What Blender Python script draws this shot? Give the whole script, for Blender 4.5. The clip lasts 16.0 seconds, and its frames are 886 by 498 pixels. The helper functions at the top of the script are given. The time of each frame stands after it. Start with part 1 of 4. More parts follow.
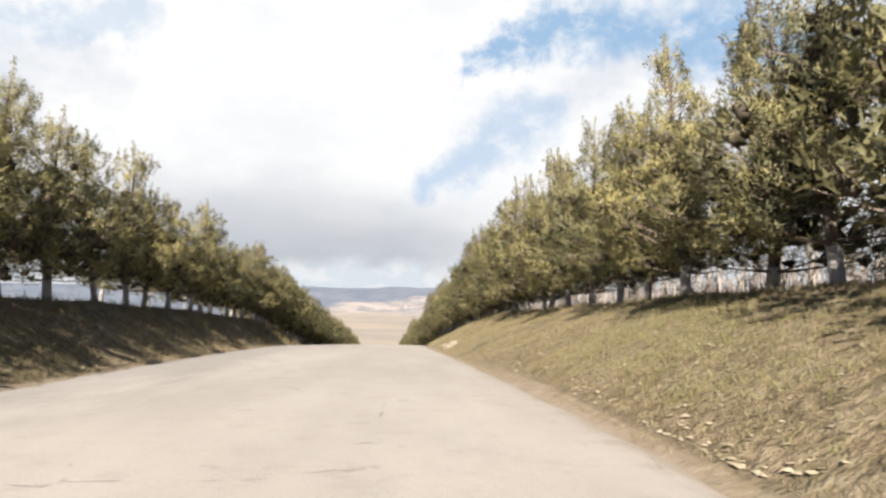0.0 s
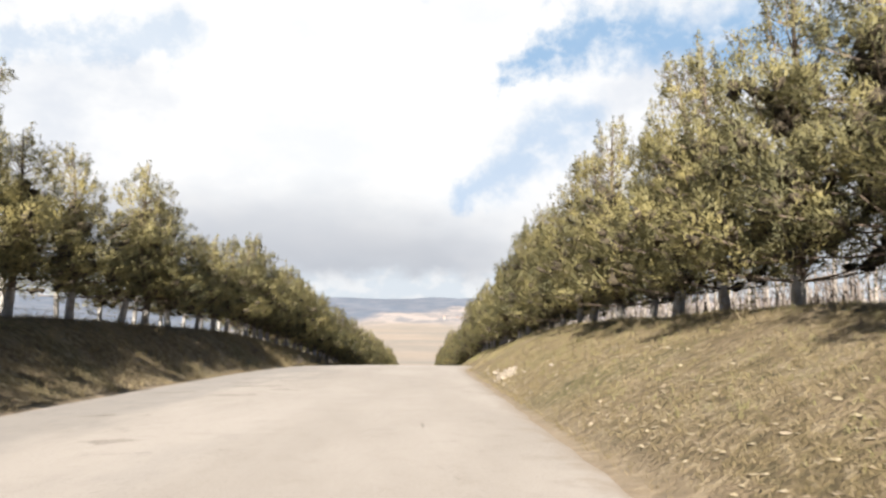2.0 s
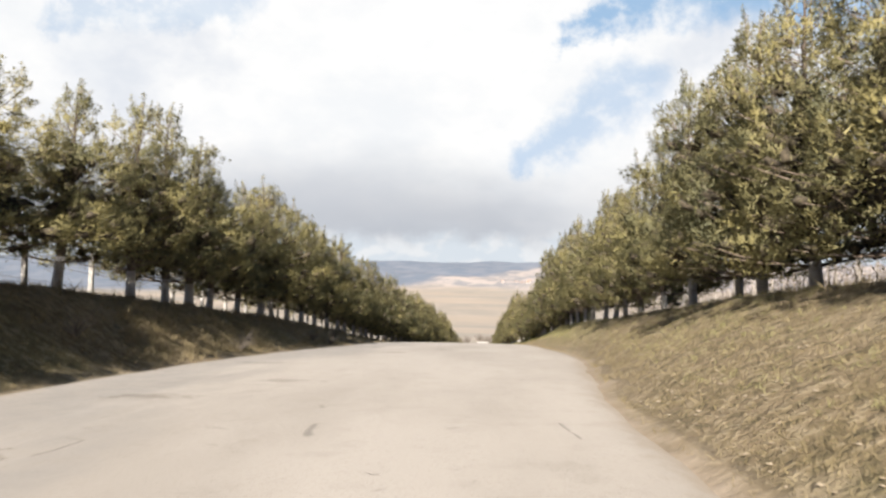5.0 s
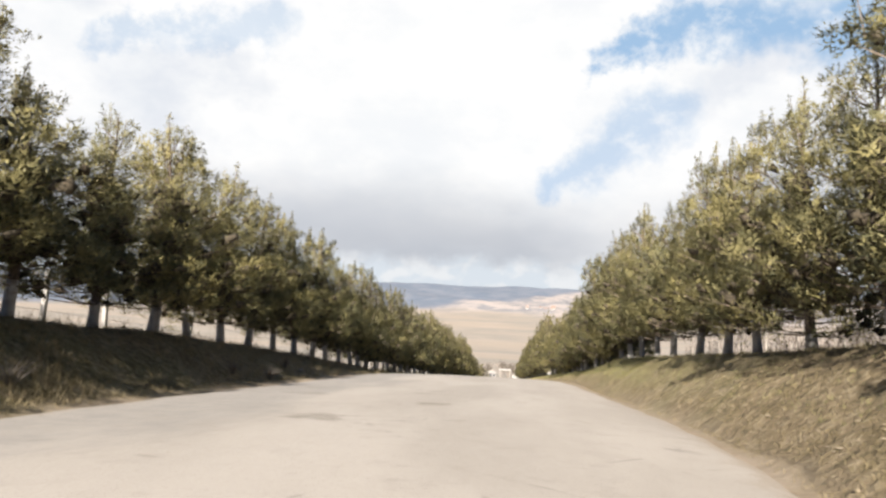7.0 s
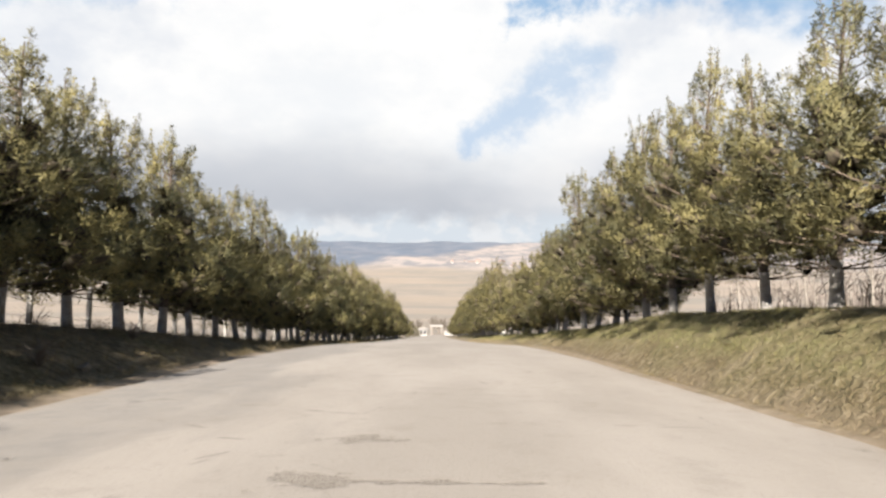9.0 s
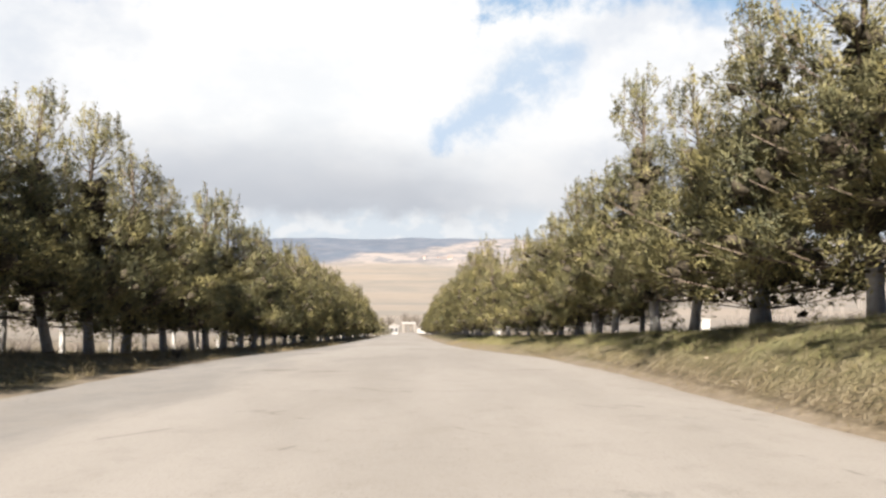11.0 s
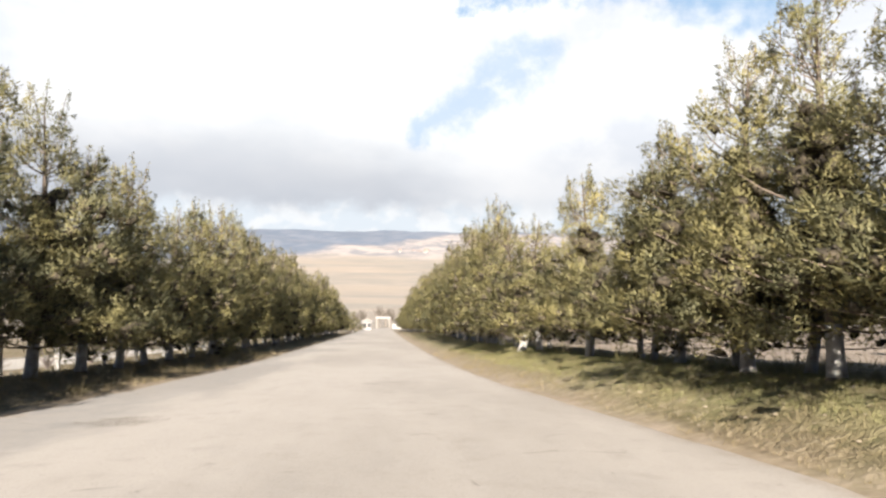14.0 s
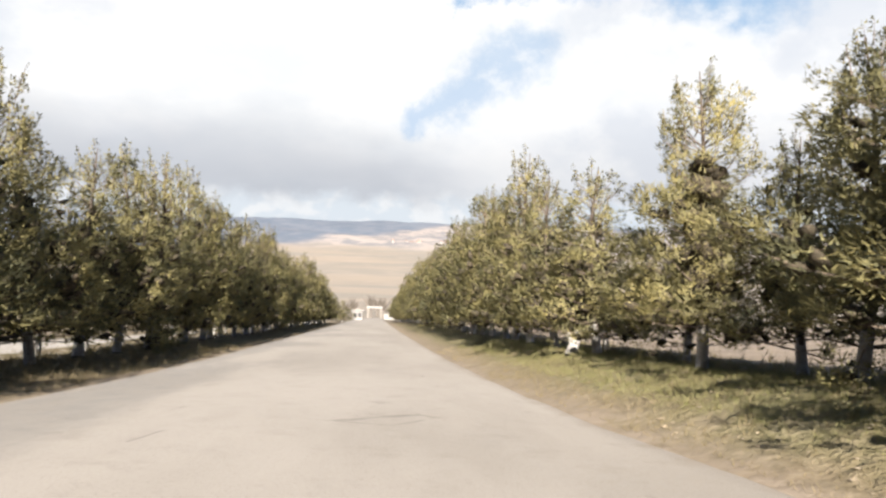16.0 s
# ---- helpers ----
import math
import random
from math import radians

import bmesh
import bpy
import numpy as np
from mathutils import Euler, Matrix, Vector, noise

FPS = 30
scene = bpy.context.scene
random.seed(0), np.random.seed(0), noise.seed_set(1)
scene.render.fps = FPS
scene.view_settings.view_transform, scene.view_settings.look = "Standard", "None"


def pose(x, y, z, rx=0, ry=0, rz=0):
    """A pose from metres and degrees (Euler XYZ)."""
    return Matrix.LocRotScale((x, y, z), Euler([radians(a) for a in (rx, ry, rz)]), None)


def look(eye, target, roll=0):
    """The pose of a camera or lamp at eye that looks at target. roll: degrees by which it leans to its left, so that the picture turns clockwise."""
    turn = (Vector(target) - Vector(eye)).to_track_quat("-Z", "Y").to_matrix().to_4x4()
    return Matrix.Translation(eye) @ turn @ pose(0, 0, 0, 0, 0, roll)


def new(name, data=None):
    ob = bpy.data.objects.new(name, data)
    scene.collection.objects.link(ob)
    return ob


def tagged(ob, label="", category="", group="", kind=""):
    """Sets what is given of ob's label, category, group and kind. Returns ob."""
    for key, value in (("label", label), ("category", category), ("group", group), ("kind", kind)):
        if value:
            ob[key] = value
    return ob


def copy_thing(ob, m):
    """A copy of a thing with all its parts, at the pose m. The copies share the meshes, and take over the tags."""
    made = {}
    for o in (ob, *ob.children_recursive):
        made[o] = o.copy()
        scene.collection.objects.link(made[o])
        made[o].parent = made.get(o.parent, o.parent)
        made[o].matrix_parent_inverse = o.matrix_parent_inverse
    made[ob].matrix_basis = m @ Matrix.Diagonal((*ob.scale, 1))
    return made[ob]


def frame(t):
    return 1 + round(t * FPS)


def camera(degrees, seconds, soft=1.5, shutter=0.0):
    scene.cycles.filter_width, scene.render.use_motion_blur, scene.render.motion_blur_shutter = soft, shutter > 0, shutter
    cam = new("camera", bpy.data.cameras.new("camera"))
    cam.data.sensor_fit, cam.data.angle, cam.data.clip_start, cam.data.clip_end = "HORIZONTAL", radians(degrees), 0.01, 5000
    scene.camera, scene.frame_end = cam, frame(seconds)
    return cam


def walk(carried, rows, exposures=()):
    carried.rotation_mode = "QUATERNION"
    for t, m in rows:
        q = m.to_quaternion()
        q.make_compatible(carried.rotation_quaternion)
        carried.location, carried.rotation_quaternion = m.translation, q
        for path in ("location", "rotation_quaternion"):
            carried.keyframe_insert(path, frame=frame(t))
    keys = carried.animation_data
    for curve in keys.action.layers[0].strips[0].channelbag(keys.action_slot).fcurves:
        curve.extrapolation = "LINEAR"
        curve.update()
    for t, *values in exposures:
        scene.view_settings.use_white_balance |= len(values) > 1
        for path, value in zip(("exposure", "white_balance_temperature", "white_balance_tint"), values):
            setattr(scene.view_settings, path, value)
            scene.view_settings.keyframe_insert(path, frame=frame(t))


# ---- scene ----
cam = camera(62.4, 16.0, soft=2.5, shutter=0.15)
PATH = [
    (0, (0.151, 0.005, 1.338), (0.294, 1.986, 1.574), 0.2),
    (0.5, (0.316, 2.872, 1.446), (0.458, 4.859, 1.628), 0.6),
    (1, (0.513, 5.799, 1.623), (0.544, 7.787, 1.843), 2.1),
    (1.5, (0.658, 8.895, 1.639), (0.681, 10.876, 1.911), 0.5),
    (2, (0.682, 11.987, 1.716), (0.721, 13.969, 1.98), 0.1),
    (2.5, (0.64, 15.312, 1.802), (0.672, 17.294, 2.067), 0.5),
    (3, (0.649, 18.805, 1.826), (0.612, 20.78, 2.135), 0.9),
    (3.5, (0.515, 22.441, 1.882), (0.445, 24.421, 2.152), 0.3),
    (4, (0.418, 26.192, 1.93), (0.294, 28.177, 2.144), 1.1),
    (6.5, (0.639, 43.147, 2.025), (0.526, 45.138, 2.177), 0.5),
    (7, (0.402, 46.101, 1.935), (0.212, 48.079, 2.162), 2.5),
    (7.5, (0.044, 49.038, 1.969), (-0.097, 51.028, 2.106), 3.8),
    (8, (-0.413, 52.414, 1.926), (-0.51, 54.401, 2.13), -0.2),
    (8.5, (-0.708, 56.072, 1.837), (-0.736, 58.062, 2.031), 0.4),
    (9, (-0.895, 59.686, 1.733), (-0.875, 61.683, 1.846), 0.2),
    (11.5, (-0.803, 76.162, 1.164), (-0.704, 78.157, 1.262), 0.0),
    (12, (-0.681, 79.192, 1.182), (-0.588, 81.19, 1.214), -0.7),
    (12.5, (-0.635, 81.771, 1.075), (-0.491, 83.763, 1.191), -1.8),
    (13, (-0.624, 84.086, 1.001), (-0.514, 86.081, 1.103), -0.6),
    (13.5, (-0.649, 85.974, 0.911), (-0.525, 87.97, 0.946), -1.3),
    (14, (-0.69, 87.583, 0.866), (-0.528, 89.575, 0.952), 0.5),
    (14.5, (-0.616, 89.553, 0.698), (-0.504, 91.543, 0.868), -0.2),
    (15, (-0.575, 91.307, 0.593), (-0.533, 93.306, 0.64), 0.7),
    (15.5, (-0.629, 92.949, 0.536), (-0.478, 94.94, 0.641), 1.7),
    (16, (-0.663, 94.906, 0.365), (-0.481, 96.896, 0.428), 1.5),
]
walk(cam, [(t, look(eye, target, roll)) for t, eye, target, roll in PATH], exposures=[(0, 1.7), (2, 1.74), (4, 1.67), (6.5, 1.69), (9, 1.67), (11.5, 1.77), (12.5, 1.87), (13.5, 1.84), (14.5, 1.92), (15, 1.82), (16, 1.77)])

# ---- light: low sun from behind the left shoulder, broken cloud ahead ----
SUN_AZ, SUN_EL = 188.7, 28.0
sun = new("sun", bpy.data.lights.new("sun", "SUN"))
sun.data.energy, sun.data.angle, sun.data.color = 5.0, radians(0.5), (1.0, 0.92, 0.84)
sun.matrix_world = look((math.sin(radians(SUN_AZ)) * 60 * math.cos(radians(SUN_EL)),
                         math.cos(radians(SUN_AZ)) * 60 * math.cos(radians(SUN_EL)),
                         60 * math.sin(radians(SUN_EL))), (0, 0, 0))


class Nodes:
    """Short ways to write node trees."""

    def __init__(self, tree):
        self.tree = tree

    def add(self, kind, **sockets):
        node = self.tree.nodes.new(kind)
        for key, value in sockets.items():
            self.set(node, key, value)
        return node

    def set(self, node, key, value):
        socket = node.inputs[int(key[1:])] if key[0] == "i" and key[1:].isdigit() else node.inputs[key]
        if isinstance(value, bpy.types.NodeSocket):
            self.tree.links.new(value, socket)
        else:
            socket.default_value = value

    def math(self, op, a, b=0.0, c=0.0, clamp=False):
        node = self.add("ShaderNodeMath", i0=a, i1=b, i2=c)
        node.operation, node.use_clamp = op, clamp
        return node.outputs[0]

    def mix(self, fac, a, b, blend="MIX"):
        node = self.add("ShaderNodeMixRGB", i0=fac, i1=a, i2=b)
        node.blend_type = blend
        return node.outputs[0]

    def noise(self, vector, scale, detail=4.0, rough=0.55):
        node = self.add("ShaderNodeTexNoise", Scale=scale, Detail=detail, Roughness=rough)
        if vector is not None:
            self.set(node, "Vector", vector)
        return node.outputs[0]

    def ramp(self, value, low, high, a=0.0, b=1.0, smooth=True):
        node = self.add("ShaderNodeMapRange", i0=value, i1=low, i2=high, i3=a, i4=b)
        node.interpolation_type = "SMOOTHSTEP" if smooth else "LINEAR"
        return node.outputs[0]

    def stretch(self, vector, x, y, z):
        node = self.add("ShaderNodeMapping", Vector=vector)
        node.inputs["Scale"].default_value = (x, y, z)
        return node.outputs[0]


world = bpy.data.worlds.new("sky")
scene.world = world
world.use_nodes = True
W = Nodes(world.node_tree)
back = world.node_tree.nodes["Background"]
sky = W.add("ShaderNodeTexSky")
sky.sky_type, sky.sun_disc = "NISHITA", False
sky.sun_elevation, sky.sun_rotation = radians(SUN_EL), radians(SUN_AZ)
sky.air_density, sky.dust_density = 0.2, 0.05
where = W.add("ShaderNodeTexCoord").outputs["Generated"]
xyz = W.add("ShaderNodeSeparateXYZ", Vector=where)
azim = W.math("MULTIPLY", W.math("ARCTAN2", xyz.outputs[0], xyz.outputs[1]), 57.296)
elev = W.math("MULTIPLY", W.math("ARCSINE", xyz.outputs[2]), 57.296)
wob = W.math("SUBTRACT", W.noise(where, 9.0, 6.0, 0.6), 0.5)
wob2 = W.math("SUBTRACT", W.noise(W.stretch(where, 1.3, 1.3, 1.3), 14.0, 6.0, 0.62), 0.5)
au = W.math("ADD", azim, W.math("MULTIPLY", wob, 9.0))
ev = W.math("ADD", elev, W.math("MULTIPLY", wob2, 7.0))


def gap(u0, v0, u1, v1, w0, w1):
    """How far the sky is open along a streak of blue between two directions (degrees), with its half widths."""
    du, dv = u1 - u0, v1 - v0
    along = W.math("DIVIDE", W.math("ADD", W.math("MULTIPLY", W.math("SUBTRACT", au, u0), du),
                                    W.math("MULTIPLY", W.math("SUBTRACT", ev, v0), dv)), du * du + dv * dv, clamp=True)
    ax = W.math("SUBTRACT", au, W.math("ADD", W.math("MULTIPLY", along, du), u0))
    ay = W.math("SUBTRACT", ev, W.math("ADD", W.math("MULTIPLY", along, dv), v0))
    far = W.math("SQRT", W.math("ADD", W.math("MULTIPLY", ax, ax), W.math("MULTIPLY", ay, ay)))
    wide = W.math("ADD", W.math("MULTIPLY", along, w1 - w0), w0)
    return W.ramp(W.math("DIVIDE", far, wide), 0.2, 1.55, 1.0, 0.0)


blue = W.math("MAXIMUM", W.math("MULTIPLY", gap(3.2, 11.8, 11.8, 17.0, 1.4, 2.3), 0.6), gap(6.6, 21.0, 12.5, 23.4, 1.1, 1.7))
blue = W.math("MAXIMUM", blue, gap(13.0, 23.6, 30.0, 21.4, 1.9, 3.4))
blue = W.math("MAXIMUM", blue, W.math("MULTIPLY", gap(-33.0, 19.6, -20.0, 22.4, 0.9, 1.5), 0.45))
blue = W.math("MAXIMUM", blue, W.math("MULTIPLY", gap(30.0, 30.0, 60.0, 40.0, 6.0, 14.0), 0.9))
wisp = W.ramp(W.noise(W.stretch(where, 1.0, 1.0, 1.5), 22.0, 5.0, 0.62), 0.5, 0.72, 0.0, 0.55)
blue = W.math("MULTIPLY", blue, W.math("SUBTRACT", 1.0, wisp))
# cloud stands ahead; overhead and behind, the sky is mostly clear
ahead = W.ramp(W.math("ADD", xyz.outputs[1], W.math("MULTIPLY", wob, 0.6)), 0.30, 0.66)
high = W.ramp(W.math("ADD", elev, W.math("MULTIPLY", wob, 22.0)), 27.0, 33.0, 1.0, 0.0)
drift = W.ramp(W.noise(where, 2.6, 5.0, 0.6), 0.60, 0.76, 0.0, 0.2)
cover = W.math("MAXIMUM", W.math("MULTIPLY", ahead, high), drift)
cover = W.math("MULTIPLY", cover, W.math("SUBTRACT", 1.0, W.math("MULTIPLY", blue, 0.9)))
# cloud base: a broad grey belly that fades up into white, a ragged foot, a pale strip with puffs over the hills
soft = W.math("SUBTRACT", W.noise(W.stretch(where, 1.0, 1.0, 2.2), 4.5, 4.0, 0.5), 0.5)
foot = W.math("ADD", elev, W.math("ADD", W.math("MULTIPLY", wob2, 3.2), W.math("MULTIPLY", soft, 2.5)))
top = W.math("ADD", elev, W.math("MULTIPLY", soft, 7.0))
grey = W.math("MULTIPLY", W.ramp(foot, 4.7, 6.4), W.ramp(top, 6.8, 13.6, 1.0, 0.0))
side = W.ramp(W.math("ADD", azim, W.math("MULTIPLY", soft, 14.0)), 0.0, 10.0, 1.0, 0.5)
grey = W.math("MULTIPLY", W.math("MULTIPLY", grey, side), W.ramp(soft, -0.3, 0.25, 0.72, 1.0))
fluff = W.ramp(W.noise(W.stretch(where, 1.0, 1.0, 1.7), 7.0, 7.0, 0.6), 0.32, 0.68)
veil = W.math("MULTIPLY", W.ramp(W.noise(W.stretch(where, 1.0, 1.0, 1.6), 5.0, 6.0, 0.58), 0.44, 0.66), W.ramp(azim, -12.0, -22.0))
far_veil = W.math("MULTIPLY", W.ramp(W.noise(W.stretch(where, 1.0, 1.0, 1.4), 6.5, 6.0, 0.58), 0.42, 0.62), W.ramp(azim, 9.0, 17.0))
white = W.mix(fluff, (0.288, 0.293, 0.3, 1), (0.324, 0.321, 0.318, 1))
white = W.mix(W.math("MULTIPLY", W.math("MAXIMUM", veil, far_veil), 0.6), white, (0.216, 0.231, 0.258, 1))
puff = W.ramp(W.noise(W.stretch(where, 1.0, 1.0, 1.5), 20.0, 5.0, 0.55), 0.46, 0.6, 0.0, 0.75)
strip = W.mix(puff, (0.216, 0.237, 0.258, 1), (0.273, 0.276, 0.279, 1))
white = W.mix(W.ramp(foot, 5.2, 7.2, 0.9, 0.0), white, strip)
cloud = W.mix(W.math("MULTIPLY", grey, 0.95), white, (0.157, 0.166, 0.183, 1))
skylit = W.mix(1.0, sky.outputs[0], (0.05, 0.05, 0.05, 1), "MULTIPLY")
bluer = W.mix(W.math("MULTIPLY", ahead, 0.8), skylit, (0.114, 0.189, 0.279, 1))
W.set(back, "Color", W.mix(cover, bluer, cloud))
back.inputs["Strength"].default_value = 1.0


# ---- materials ----
def material(name):
    m = bpy.data.materials.new(name)
    m.use_nodes = True
    n = Nodes(m.node_tree)
    return m, n, m.node_tree.nodes["Principled BSDF"]


def finish(n, shader, colour, rough, bump=None, strength=0.3, distance=0.02):
    n.set(shader, "Base Color", colour)
    n.set(shader, "Roughness", rough)
    shader.inputs["Specular IOR Level"].default_value = 0.25
    if bump is not None:
        node = n.add("ShaderNodeBump", Height=bump, Strength=strength, Distance=distance)
        n.set(shader, "Normal", node.outputs[0])


def place(n):
    return n.add("ShaderNodeNewGeometry").outputs["Position"]


def layer(n, name):
    node = n.add("ShaderNodeAttribute")
    node.attribute_name = name
    return node.outputs["Fac"]


def plain(name, a, b, scale, rough=0.8, bump=0.3, fine=60.0):
    """Two tones mixed by coarse and fine noise."""
    m, n, shader = material(name)
    at = n.add("ShaderNodeTexCoord").outputs["Object"]
    t = n.math("ADD", n.math("MULTIPLY", n.noise(at, scale), 0.6), n.math("MULTIPLY", n.noise(at, fine, 2.0), 0.4))
    finish(n, shader, n.mix(n.ramp(t, 0.36, 0.64), (*a, 1), (*b, 1)), rough, n.noise(at, fine, 3.0), bump, 0.01)
    return m


ROAD_WEAR = [(-3.5, 30.3, 0.9, 0.3), (-4.1, 32.0, 0.6, 0.22), (-3.2, 32.6, 0.4, 0.24), (-3.4, 27.4, 0.5, 0.26), (-2.5, 29.0, 0.4, 0.22), (-4.4, 34.6, 0.6, 0.3),
             (-2.9, 36.6, 0.5, 0.26), (-4.9, 28.4, 0.5, 0.24), (-3.9, 43.0, 0.6, 0.35), (-4.2, 23.5, 0.5, 0.2), (-3.0, 20.6, 0.4, 0.18), (-3.7, 39.0, 0.5, 0.4), (-1.8, 14.2, 0.3, 0.1), (-1.1, 61.3, 0.45, 0.5),
             (-2.5, 57.2, 0.6, 0.6), (-1.75, 65.0, 0.35, 0.45), (-1.6, 66.8, 0.45, 0.25), (-0.8, 65.0, 0.9, 0.09), (-4.9, 65.9, 0.5, 0.2), (-4.2, 63.1, 0.7, 0.3),
             (-2.3, 87.1, 0.45, 0.2), (-0.5, 92.6, 0.4, 0.2), (1.7, 87.7, 0.5, 0.12), (-3.4, 87.8, 0.5, 0.3), (-4.1, 97.5, 0.6, 0.5), (-4.6, 50.0, 0.6, 0.3), (-2.8, 45.5, 0.5, 0.25)]


def asphalt_material():
    m, n, shader = material("dusty_worn_asphalt")
    at = place(n)
    big = n.noise(n.stretch(at, 1.0, 0.28, 1.0), 0.45, 5.0, 0.6)
    mid = n.noise(at, 2.2, 5.0, 0.65)
    grit = n.noise(at, 55.0, 3.0, 0.7)
    base = n.mix(n.ramp(big, 0.34, 0.66), (0.282, 0.255, 0.222, 1), (0.336, 0.306, 0.27, 1))
    base = n.mix(n.ramp(mid, 0.5, 0.74, 0.0, 0.3), base, (0.198, 0.177, 0.15, 1))
    base = n.mix(n.ramp(grit, 0.52, 0.74, 0.0, 0.5), base, (0.114, 0.099, 0.084, 1))
    # long patches of newer, greyer tar and crosswise breaks
    worn = n.noise(n.stretch(at, 0.55, 0.16, 1.0), 0.9, 6.0, 0.7)
    base = n.mix(n.ramp(worn, 0.58, 0.72, 0.0, 0.22), base, (0.186, 0.174, 0.159, 1))
    cell = n.add("ShaderNodeTexVoronoi", Scale=0.33, Vector=n.mix(0.1, at, n.add("ShaderNodeTexNoise", Vector=at, Scale=1.6, Detail=5.0).outputs[1]))
    cell.feature = "DISTANCE_TO_EDGE"
    crack = n.ramp(cell.outputs["Distance"], 0.001, 0.008, 1.0, 0.0)
    crack = n.math("MULTIPLY", crack, n.ramp(n.noise(at, 1.1, 4.0), 0.56, 0.64))
    base = n.mix(n.math("MULTIPLY", crack, 0.4), base, (0.06, 0.054, 0.048, 1))
    chips = n.math("MULTIPLY", n.ramp(n.noise(n.stretch(at, 1.0, 1.3, 1.0), 1.3, 6.0, 0.72), 0.635, 0.675), n.ramp(grit, 0.36, 0.52))
    base = n.mix(n.math("MULTIPLY", chips, 0.26), base, (0.078, 0.069, 0.06, 1))
    # greyer old tar along the left lane
    lane = n.ramp(n.math("ADD", n.add("ShaderNodeSeparateXYZ", Vector=at).outputs[0], n.math("MULTIPLY", n.math("SUBTRACT", big, 0.5), 7.0)), -3.0, -4.6)
    base = n.mix(n.math("MULTIPLY", lane, n.ramp(mid, 0.3, 0.65, 0.75, 0.3)), base, (0.198, 0.189, 0.177, 1))
    # broken places: gravelly hollows and worn patches
    turned = n.math("SUBTRACT", n.noise(at, 2.6, 6.0, 0.7), 0.5)
    spot = n.add("ShaderNodeSeparateXYZ", Vector=at)
    broken = None
    for px, py, rx, ry in ROAD_WEAR:
        u = n.math("DIVIDE", n.math("SUBTRACT", spot.outputs[0], px), rx)
        v = n.math("DIVIDE", n.math("SUBTRACT", spot.outputs[1], py), ry)
        d = n.math("ADD", n.math("SQRT", n.math("ADD", n.math("MULTIPLY", u, u), n.math("MULTIPLY", v, v))), n.math("MULTIPLY", turned, 4.0))
        one = n.ramp(d, 0.55, 0.95, 1.0, 0.0)
        broken = one if broken is None else n.math("MAXIMUM", broken, one)
    base = n.mix(n.math("MULTIPLY", broken, n.ramp(grit, 0.47, 0.6, 0.15, 0.95)), base, (0.108, 0.09, 0.069, 1))
    dust = layer(n, "edge")
    silt = n.ramp(n.math("ADD", dust, n.math("MULTIPLY", n.math("SUBTRACT", mid, 0.5), 1.4)), 0.3, 0.95)
    base = n.mix(n.math("MULTIPLY", silt, n.ramp(grit, 0.3, 0.6, 0.6, 1.0)), base, (0.246, 0.207, 0.162, 1))
    height = n.math("SUBTRACT", n.math("ADD", n.math("MULTIPLY", grit, 0.5), n.math("MULTIPLY", mid, 0.6)),
                    n.math("ADD", n.math("MULTIPLY", crack, 0.8), n.math("MULTIPLY", n.math("MAXIMUM", chips, broken), 0.9)))
    finish(n, shader, base, n.ramp(grit, 0.3, 0.7, 0.72, 0.92), height, 0.45, 0.02)
    return m


